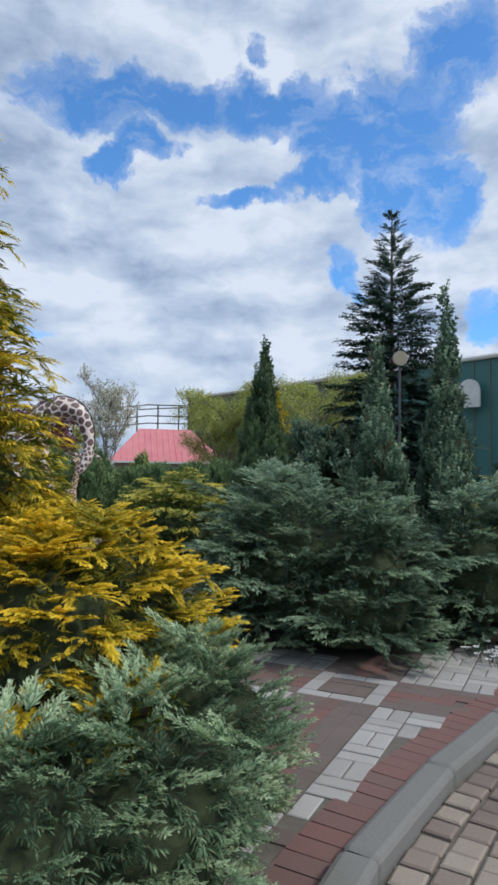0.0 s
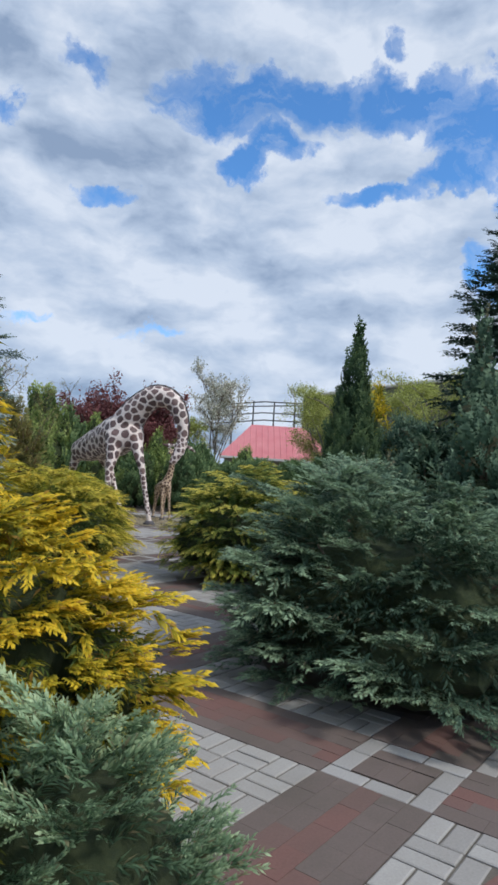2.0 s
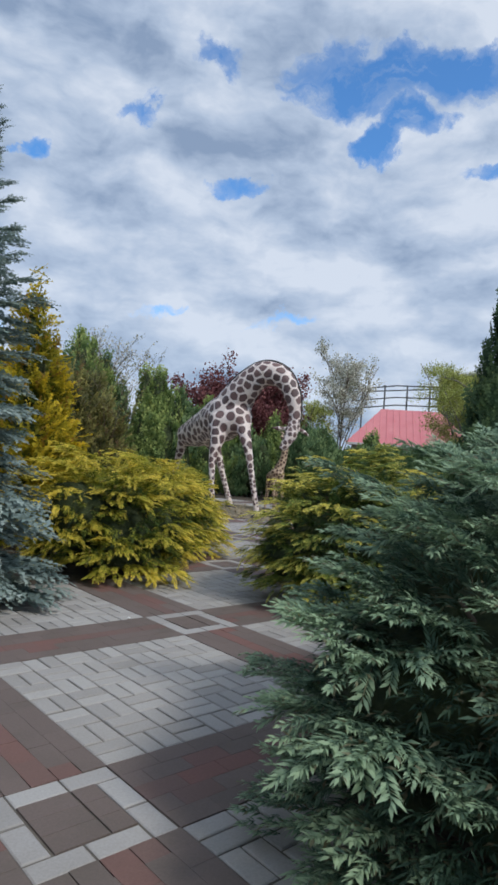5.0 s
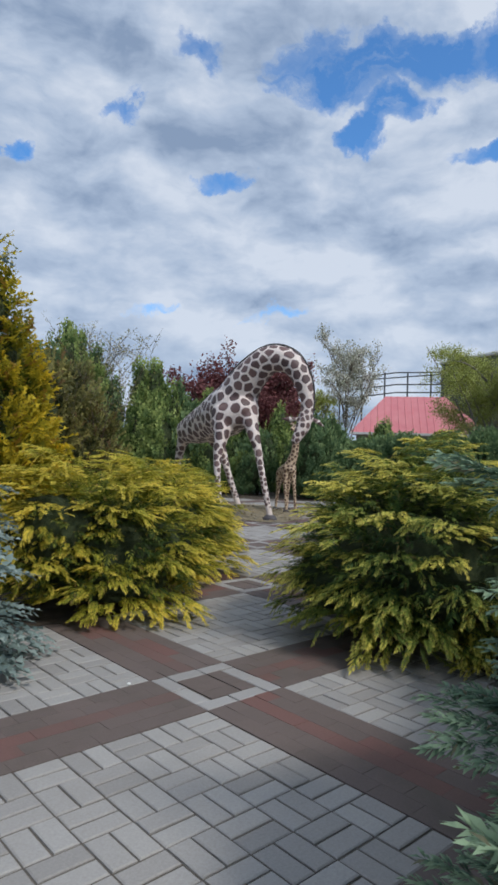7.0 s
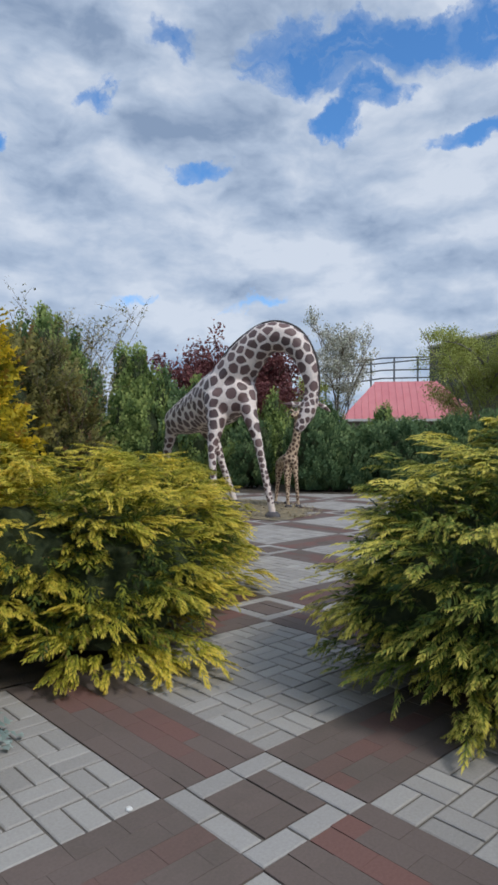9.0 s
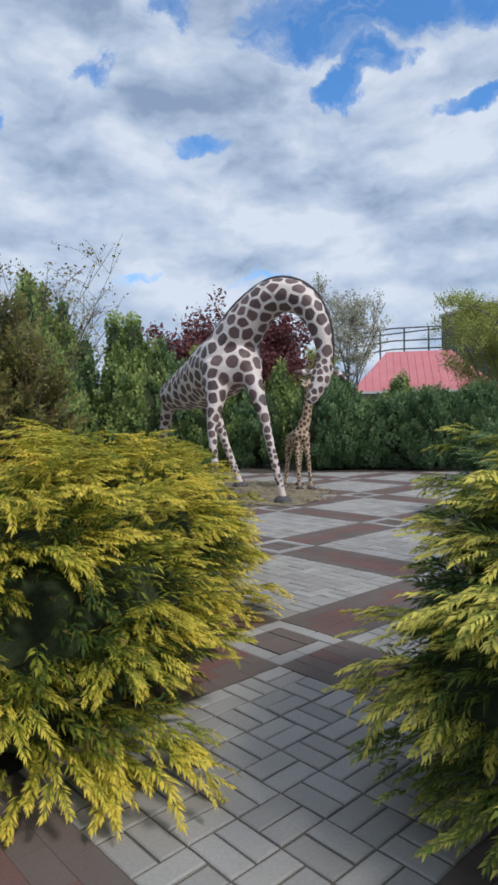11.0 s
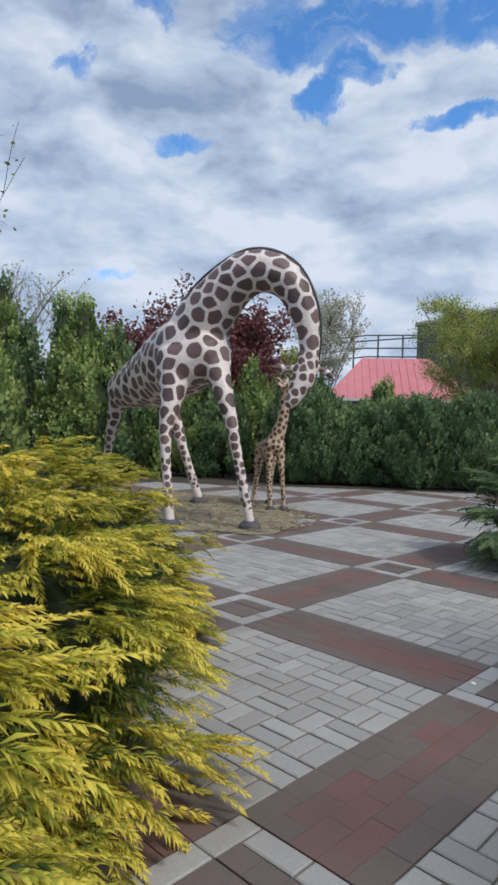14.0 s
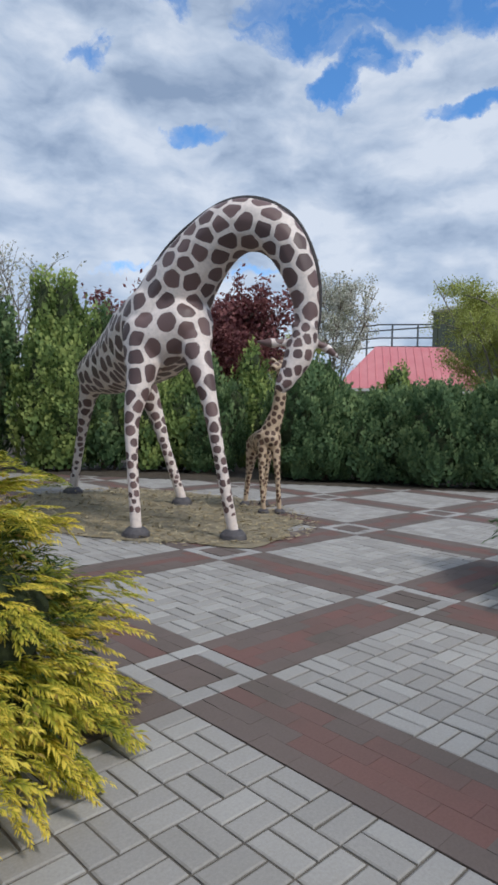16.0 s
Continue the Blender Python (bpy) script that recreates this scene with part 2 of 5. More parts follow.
KERB = stone("kerb_concrete", (0.165, 0.16, 0.147), (0.18, 0.175, 0.162), (0.2, 0.195, 0.18), stain_amount=0.6, stain=(0.13, 0.13, 0.09))
JOINT = rough_paint("joint_sand", (0.10, 0.088, 0.075), (0.16, 0.14, 0.115), 9.0, 0.95, 0.3)
SOIL = rough_paint("bed_soil", (0.045, 0.034, 0.025), (0.10, 0.078, 0.055), 6.0, 0.95, 0.8)
GRASS = rough_paint("lawn", (0.05, 0.075, 0.025), (0.09, 0.11, 0.04), 0.8, 0.95, 0.8)
STRAW = rough_paint("straw_gravel", (0.30, 0.25, 0.16), (0.17, 0.145, 0.105), 5.0, 0.95, 0.8)
# inner colours of the junipers: greener growth, with shade between boughs painted in
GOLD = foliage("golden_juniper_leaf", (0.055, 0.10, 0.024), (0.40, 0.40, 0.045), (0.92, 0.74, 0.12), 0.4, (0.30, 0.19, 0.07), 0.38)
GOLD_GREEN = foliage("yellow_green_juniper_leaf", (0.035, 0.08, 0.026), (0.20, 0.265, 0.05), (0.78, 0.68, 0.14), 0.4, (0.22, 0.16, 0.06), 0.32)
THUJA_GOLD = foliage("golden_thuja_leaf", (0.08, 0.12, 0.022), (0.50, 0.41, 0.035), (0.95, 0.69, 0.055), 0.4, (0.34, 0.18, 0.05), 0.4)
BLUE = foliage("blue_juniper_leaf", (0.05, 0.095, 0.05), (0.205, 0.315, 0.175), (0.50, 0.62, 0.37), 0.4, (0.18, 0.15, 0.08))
# inner painted like the shaded gaps, tip like the lit shelf tops
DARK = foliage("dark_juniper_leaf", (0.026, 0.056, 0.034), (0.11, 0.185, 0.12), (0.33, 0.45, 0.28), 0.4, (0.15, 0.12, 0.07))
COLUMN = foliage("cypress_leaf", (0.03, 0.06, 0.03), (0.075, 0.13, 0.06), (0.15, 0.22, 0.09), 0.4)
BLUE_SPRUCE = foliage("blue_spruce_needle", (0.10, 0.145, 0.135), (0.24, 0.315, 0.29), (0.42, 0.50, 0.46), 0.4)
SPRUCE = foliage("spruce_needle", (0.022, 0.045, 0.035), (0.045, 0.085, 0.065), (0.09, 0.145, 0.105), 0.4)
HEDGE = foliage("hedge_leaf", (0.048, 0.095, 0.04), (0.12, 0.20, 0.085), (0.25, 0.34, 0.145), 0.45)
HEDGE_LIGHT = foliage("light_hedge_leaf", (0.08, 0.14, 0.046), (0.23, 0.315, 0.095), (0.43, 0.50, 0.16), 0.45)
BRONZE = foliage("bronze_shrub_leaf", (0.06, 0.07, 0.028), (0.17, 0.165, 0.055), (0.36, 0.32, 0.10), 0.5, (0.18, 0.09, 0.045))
PLUM = foliage("purple_plum_leaf", (0.10, 0.035, 0.04), (0.19, 0.065, 0.07), (0.30, 0.12, 0.11), 0.5)
WILLOW = foliage("willow_leaf", (0.22, 0.26, 0.06), (0.36, 0.40, 0.10), (0.52, 0.54, 0.18), 0.5)
BLOSSOM = foliage("pale_blossom_leaf", (0.24, 0.27, 0.15), (0.48, 0.48, 0.38), (0.72, 0.69, 0.62), 0.6)
# green-brown twigs, darkened to stand for the shade inside the plants
INNER_SHADE = rough_paint("shaded_inner_twigs", (0.026, 0.042, 0.016), (0.065, 0.085, 0.03), 30.0, 0.95, 1.0)
BARK = bark("brown_bark", (0.10, 0.07, 0.05), (0.20, 0.15, 0.11))
GREY_BARK = bark("grey_bark", (0.16, 0.14, 0.12), (0.30, 0.27, 0.23))
HIDE = giraffe_paint("giraffe_paint", (0.82, 0.71, 0.65), (0.10, 0.06, 0.058), (0.175, 0.104, 0.097))
HIDE_YOUNG = giraffe_paint("young_giraffe_paint", (0.60, 0.45, 0.31), (0.07, 0.036, 0.026), (0.13, 0.066, 0.042))
HOOF = rough_paint("hoof_paint", (0.05, 0.045, 0.05), (0.12, 0.11, 0.115), 12.0, 0.7)
MANE = rough_paint("mane_paint", (0.02, 0.018, 0.02), (0.06, 0.05, 0.05), 20.0, 0.6, 0.6)
ROOF_RED = rough_paint("red_roof_sheet", (0.60, 0.19, 0.21), (0.66, 0.25, 0.26), 1.2, 0.55)
TRIM_WHITE = rough_paint("white_trim", (0.75, 0.74, 0.72), (0.62, 0.61, 0.58), 2.0, 0.6)
PLASTER = rough_paint("cream_plaster", (0.42, 0.36, 0.27), (0.34, 0.29, 0.22), 1.5, 0.85)
TEAL = rough_paint("teal_cladding", (0.035, 0.14, 0.135), (0.05, 0.165, 0.155), 0.4, 0.5)
GREY_GREEN = rough_paint("grey_green_cladding", (0.115, 0.13, 0.085), (0.14, 0.15, 0.10), 0.4, 0.6)
STEEL = rough_paint("dark_steel", (0.06, 0.065, 0.07), (0.10, 0.10, 0.11), 2.0, 0.5)
GLASS_DARK = rough_paint("window_glass", (0.03, 0.035, 0.04), (0.05, 0.055, 0.06), 1.0, 0.12, 0.0)
LITTER = rough_paint("white_paper", (0.8, 0.8, 0.78), (0.7, 0.7, 0.68), 9.0, 0.8)


# ---- mesh tools ----
def mesh(name, V, F, mats, tip=None, smooth=False, mat_index=None):
    """A mesh from vertices (n, 3) and faces of one size (m, k)."""
    V, F = np.asarray(V, np.float32), np.asarray(F, np.int32)
    me = bpy.data.meshes.new(name)
    m, k = F.shape
    me.vertices.add(len(V))
    me.vertices.foreach_set("co", V.ravel())
    me.loops.add(m * k)
    me.loops.foreach_set("vertex_index", F.ravel())
    me.polygons.add(m)
    me.polygons.foreach_set("loop_start", np.arange(m, dtype=np.int32) * k)
    me.polygons.foreach_set("use_smooth", np.full(m, smooth, dtype=bool))
    for mat in (mats if isinstance(mats, (list, tuple)) else [mats]):
        me.materials.append(mat)
    if mat_index is not None:
        me.polygons.foreach_set("material_index", np.asarray(mat_index, np.int32))
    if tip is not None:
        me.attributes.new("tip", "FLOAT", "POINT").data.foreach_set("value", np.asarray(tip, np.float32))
    me.update(calc_edges=True)
    me.validate()
    return me


def part(name, me, parent=None, label="", kind=""):
    ob = new(name, me)
    if parent is not None:
        ob.parent = parent
    return tagged(ob, label, kind=kind)


def thing(name, at, label, category, group="", kind=""):
    ob = new(name)
    ob.location = at
    ob.empty_display_size = 0.1
    return tagged(ob, label, category, group, kind)


def from_bm(name, bm, mats, smooth=False):
    me = bpy.data.meshes.new(name)
    bm.to_mesh(me)
    bm.free()
    for mat in (mats if isinstance(mats, (list, tuple)) else [mats]):
        me.materials.append(mat)
    if smooth:
        me.polygons.foreach_set("use_smooth", np.full(len(me.polygons), True))
    return me


def box_bm(bm, x0, y0, z0, x1, y1, z1, bevel=0.0, mat=0):
    vs = [bm.verts.new(c) for c in ((x0, y0, z0), (x1, y0, z0), (x1, y1, z0), (x0, y1, z0), (x0, y0, z1), (x1, y0, z1), (x1, y1, z1), (x0, y1, z1))]
    fs = [bm.faces.new([vs[i] for i in f]) for f in ((3, 2, 1, 0), (4, 5, 6, 7), (0, 1, 5, 4), (1, 2, 6, 5), (2, 3, 7, 6), (3, 0, 4, 7))]
    for f in fs:
        f.material_index = mat
    if bevel:
        bmesh.ops.bevel(bm, geom=list({e for f in fs for e in f.edges}), offset=bevel, segments=2, affect="EDGES")


def tube(path, radii, sides=8, cap=True):
    """Vertices and quads of a tapered tube along points."""
    path = np.asarray(path, float)
    n = len(path)
    radii = np.broadcast_to(np.asarray(radii, float), (n,)) if np.ndim(radii) < 2 else np.asarray(radii)
    V, F = [], []
    tang = np.gradient(path, axis=0)
    tang /= np.linalg.norm(tang, axis=1)[:, None] + 1e-9
    side = np.cross(tang[0], (0.31, 0.17, 0.93))
    if np.linalg.norm(side) < 1e-3:
        side = np.array((1.0, 0, 0))
    a = np.linspace(0, 2 * math.pi, sides, endpoint=False)
    for k in range(n):
        side = side - tang[k] * side.dot(tang[k])
        side /= np.linalg.norm(side) + 1e-9
        up = np.cross(tang[k], side)
        V.append(path[k] + radii[k] * (np.cos(a)[:, None] * side + np.sin(a)[:, None] * up))
    V = np.concatenate(V)
    for k in range(n - 1):
        for s in range(sides):
            q = (s + 1) % sides
            F.append((k * sides + s, k * sides + q, (k + 1) * sides + q, (k + 1) * sides + s))
    return V, np.array(F)


def joined(pieces):
    V, F, off = [], [], 0
    for v, f in pieces:
        V.append(v)
        F.append(f + off)
        off += len(v)
    return np.concatenate(V), np.concatenate(F)


def curve_points(pts, n):
    """A smooth line (Catmull-Rom) through points."""
    p = np.asarray(pts, float)
    p = np.vstack([2 * p[0] - p[1], p, 2 * p[-1] - p[-2]])
    out = []
    for s in np.linspace(0, len(p) - 3 - 1e-6, n):
        i = int(s)
        u = s - i
        a, b, c, d = p[i:i + 4]
        out.append(0.5 * (2 * b + (c - a) * u + (2 * a - 5 * b + 4 * c - d) * u * u + (3 * b - a - 3 * c + d) * u ** 3))
    return np.array(out)


# ---- plants ----
def spray(rng, nodes=6, width=0.14, droop=0.25, slim=0.03, fwd=0.9, fill=1.0):
    """A slender feathery twig, 1 long, along +x, with a toothed edge of scales: vertices, triangles, tip value."""
    V, T, F = [], [], []
    xs = np.linspace(0, 0.92, nodes)
    zs = -droop * xs ** 2
    for k, (x, z) in enumerate(zip(xs, zs)):
        V.append((x, slim * (0.5 if k % 2 else -0.5), z))
        T.append(x * 0.8)
    for k in range(nodes - 1):
        grow = math.sin(math.pi * (0.28 + 0.6 * k / nodes))
        for sgn in (-1, 1):
            w = width * grow * rng.uniform(0.6, 1.4)
            V.append((xs[k] + w * fwd + 0.09, sgn * w, zs[k] + rng.uniform(-0.05, 0.07) - 0.3 * w * droop))
            T.append(0.35 + 0.65 * xs[k])
            end = k + 1
            if fill < 1.0:
                V.append((xs[k] + (xs[1] - xs[0]) * fill, sgn * slim * 0.5, zs[k] - 0.01))
                T.append(0.3 + 0.5 * xs[k])
                end = len(V) - 1
            tooth = len(V) - (2 if fill < 1.0 else 1)
            F.append((k, end, tooth) if sgn > 0 else (end, k, tooth))
    if fill < 1.0:
        for k in range(0, nodes - 2, 2):
            F.append((k, k + 1, k + 2))
    V.append((1.1, 0, -droop * 1.1 ** 2 - 0.03))
    T.append(1.0)
    F.append((nodes - 2, nodes - 1, len(V) - 1))
    return np.array(V), np.array(F), np.array(T)


def turn_to(d, up):
    """Rotation whose x axis is d, its z axis near up; arrays (n, 3) to (n, 3, 3)."""
    x = d / (np.linalg.norm(d, axis=1)[:, None] + 1e-9)
    z = up - x * (x * up).sum(1)[:, None]
    z /= np.linalg.norm(z, axis=1)[:, None] + 1e-9
    return np.stack([x, np.cross(z, x), z], axis=2)


def plume(rng, twigs=9, droop=0.3, spread=0.6, twig=0.36, flat=0.35, **kw):
    """A branch end 1 long along +x, with twigs on both sides, arching down at its tip."""
    VV, FF, TT, off = [], [], [], 0
    for k in range(twigs):
        s = 0.08 + 0.82 * k / (twigs - 1)
        sgn = -1 if k % 2 else 1
        last = k == twigs - 1
        d = np.array([[1.0, 0 if last else sgn * spread * rng.uniform(0.6, 1.3), -2 * droop * s + flat * rng.uniform(-0.5, 1.0)]])
        R = turn_to(d, np.array([[0, rng.uniform(-0.5, 0.5), 1.0]]))[0]
        v, f, t = spray(rng, droop=droop * rng.uniform(0.4, 1.6), **kw)
        size = twig * (1.0 - 0.35 * s) * rng.uniform(0.8, 1.25)
        v = (v * size) @ R.T + np.array([s * 0.78, 0, -droop * s * s])
        VV.append(v)
        FF.append(f + off)
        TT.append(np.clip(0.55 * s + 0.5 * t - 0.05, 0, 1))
        off += len(v)
    return np.concatenate(VV), np.concatenate(FF), np.concatenate(TT)


def feather(rng, threads=30, droop=0.24, spread=0.75, thread=0.28, width=0.024, flat=0.22):
    """A branch end 1 long along +x, set with slender threads that point forwards: vertices, triangles, tip values."""
    V, F, T = [], [], []
    xs = np.linspace(0, 0.85, 4)
    for x in xs:
        V.append((x, 0.012 if len(V) % 2 else -0.012, -droop * x * x))
        T.append(0.2 + 0.5 * x)
    F += [(0, 1, 2), (1, 3, 2)]
    for k in range(threads):
        s = (k + 0.3 * rng.uniform()) / threads
        sgn = -1 if k % 2 else 1
        last = k >= threads - 2
        d = np.array([1.0, sgn * (0.15 if last else spread * rng.uniform(0.5, 1.35)), -2 * droop * s + flat * rng.uniform(-0.9, 1.2)])
        d /= np.linalg.norm(d)
        l = thread * (1.05 - 0.45 * s) * rng.uniform(0.7, 1.3)
        w = width * rng.uniform(0.75, 1.3)
        side = np.cross(d, (rng.normal(0, 0.35), rng.normal(0, 0.35), 1.0))
        side /= np.linalg.norm(side) + 1e-9
        b = np.array([s * 0.85, 0, -droop * (s * 0.85) ** 2])
        m = b + d * l * 0.45 + np.array([0, 0, 0.05 * l])
        e = b + d * l - np.array([0, 0, droop * l * 0.7])
        i = len(V)
        V += [tuple(b), tuple(m + side * w), tuple(e), tuple(m - side * w)]
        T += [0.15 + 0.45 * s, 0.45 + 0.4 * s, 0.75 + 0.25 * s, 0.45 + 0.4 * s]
        F += [(i, i + 3, i + 1), (i + 3, i + 2, i + 1)]
    return np.array(V), np.array(F), np.array(T)


def spread_plumes(plumes, at, way, up, size, rng, tip_scale=None):
    """Lays plumes of a few kinds at many places; returns vertices, triangles, tips."""
    kind = rng.integers(0, len(plumes), len(at))
    V, F, T, off = [], [], [], 0
    R = turn_to(way, up)
    for k, (v, f, t) in enumerate(plumes):
        pick = np.where(kind == k)[0]
        if not len(pick):
            continue
        w = np.einsum("nij,vj->nvi", R[pick], v) * size[pick][:, None, None] + at[pick][:, None, :]
        V.append(w.reshape(-1, 3))
        F.append((f[None] + (np.arange(len(pick)) * len(v))[:, None, None]).reshape(-1, 3) + off)
        T.append(np.tile(t, len(pick)) if tip_scale is None else (tip_scale[pick][:, None] * t[None]).ravel())
        off += len(pick) * len(v)
    return np.concatenate(V), np.concatenate(F), np.concatenate(T)


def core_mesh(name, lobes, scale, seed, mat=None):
    """The dense twigs inside a plant, as lumpy closed bodies, coloured dark for the shade in there."""
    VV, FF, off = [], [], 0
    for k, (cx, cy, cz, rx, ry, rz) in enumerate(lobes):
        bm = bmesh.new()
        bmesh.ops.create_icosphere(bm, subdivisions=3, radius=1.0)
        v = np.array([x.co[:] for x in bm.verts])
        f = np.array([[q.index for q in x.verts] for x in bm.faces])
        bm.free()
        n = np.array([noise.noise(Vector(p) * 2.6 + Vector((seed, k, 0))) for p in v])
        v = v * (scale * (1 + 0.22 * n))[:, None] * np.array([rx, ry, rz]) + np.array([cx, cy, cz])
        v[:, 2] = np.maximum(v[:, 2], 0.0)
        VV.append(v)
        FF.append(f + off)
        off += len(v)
    return mesh(name, np.concatenate(VV), np.concatenate(FF), mat or INNER_SHADE)


def lobed_plant(name, at, lobes, leaf, label, category, per_area=60, size=0.34, rise=0.25, droop=0.3, seed=1, tiers=0.0,
                upright=0.0, group="", core=0.38, kinds=5, low=0.03, stems=5, twigs=10, width=0.26, spread=0.6, twig=0.36, flat=0.35, nodes=6, slim=0.03, fwd=0.9, fill=1.0):
    """A shrub: stems, inner twigs, and many branch ends over the outside of its lobes (cx, cy, cz, rx, ry, rz)."""
    rng = np.random.default_rng(seed)
    root = thing(name, at, label, category, group)
    plumes = [plume(rng, twigs, droop, spread, twig, flat, width=width, nodes=nodes, slim=slim, fwd=fwd, fill=fill) for _ in range(kinds)]
    P, N = [], []
    L = np.array(lobes, float)
    for i, (cx, cy, cz, rx, ry, rz) in enumerate(L):
        area = 4 * math.pi * ((rx * ry) ** 1.6 / 3 + (rx * rz) ** 1.6 / 3 + (ry * rz) ** 1.6 / 3) ** (1 / 1.6)
        n = int(area * per_area)
        d = rng.normal(size=(n, 3))
        d /= np.linalg.norm(d, axis=1)[:, None]
        grow = np.array([noise.noise(Vector(q) * 2.3 + Vector((seed * 1.7, i * 3.1, 0))) for q in d])
        p = np.array([cx, cy, cz]) + d * np.array([rx, ry, rz]) * (1 + 0.16 * grow + rng.uniform(-0.10, 0.05, n))[:, None]
        nn = d / np.array([rx, ry, rz])
        nn /= np.linalg.norm(nn, axis=1)[:, None]
        keep = p[:, 2] > low
        for j, (ox, oy, oz, sx, sy, sz) in enumerate(L):
            if j != i:
                keep &= (((p - (ox, oy, oz)) / (sx, sy, sz)) ** 2).sum(1) > 0.72
        P.append(p[keep])
        N.append(nn[keep])
    P, N = np.concatenate(P), np.concatenate(N)
    if tiers:
        # branch ends gather in tiers, with dark gaps between them
        ang = np.arctan2(N[:, 1], N[:, 0])
        ph = (P[:, 2] + 0.06 * np.sin(ang * 3 + seed) + 0.05 * np.sin(ang * 7 + 2 * seed)) / tiers
        keep = rng.uniform(size=len(P)) < 0.34 + 0.66 * (np.cos(2 * math.pi * ph) * 0.5 + 0.5)
        P, N = P[keep], N[keep]
    tip_scale = np.ones(len(P))
    # deeper sprays stay nearer the inner colour: greener, and darkened as if shaded
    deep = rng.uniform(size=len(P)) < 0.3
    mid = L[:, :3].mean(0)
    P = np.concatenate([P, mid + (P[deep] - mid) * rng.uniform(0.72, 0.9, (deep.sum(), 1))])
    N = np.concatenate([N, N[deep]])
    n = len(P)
    tip_scale = np.r_[tip_scale, np.full(deep.sum(), 0.5)]
    out = N.copy()
    out[:, 2] = np.where(out[:, 2] < -0.1, out[:, 2] * 0.3, out[:, 2])
    way = out * (1 - upright) * np.array([1, 1, 0.55]) + np.array([0, 0, 1.0]) * (rise + upright) + rng.normal(size=(n, 3)) * 0.22
    way[:, :2] += 0.001
    up = np.array([0, 0, 1.0]) * (1 - upright) + N * (0.25 + upright) + rng.normal(size=(n, 3)) * 0.14
    s = size * rng.uniform(0.7, 1.25, n) * np.where(rng.uniform(size=n) < 0.07, 1.3, 1.0)
    unit = way / np.linalg.norm(way, axis=1)[:, None]
    base = P - unit * (s * 0.72)[:, None]
    base[:, 2] = np.maximum(base[:, 2], 0.02)
    V, F, T = spread_plumes(plumes, base, way, up, s, rng, tip_scale)
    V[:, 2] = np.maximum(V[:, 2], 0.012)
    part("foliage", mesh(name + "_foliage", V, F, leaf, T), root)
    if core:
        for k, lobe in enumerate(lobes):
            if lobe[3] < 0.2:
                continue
            part("shaded_inner_growth", core_mesh(name + "_core", [lobe], core, seed + k), root)
    wood = []
    for k in range(stems):
        lobe = L[k % len(L)]
        a = rng.uniform(0, 6.28)
        end = lobe[:3] + np.array([math.cos(a) * lobe[3] * 0.5, math.sin(a) * lobe[4] * 0.5, lobe[5] * 0.45])
        start = np.array([lobe[0] * 0.4, lobe[1] * 0.4, 0.0])
        pts = curve_points([start, (start * 0.55 + end * 0.45) + (0, 0, 0.12), end], 7)
        wood.append(tube(pts, np.linspace(0.035, 0.008, 7), 6))
    v, f = joined(wood)
    part("stem", mesh(name + "_stem", v, f, BARK, smooth=True), root)
    return root


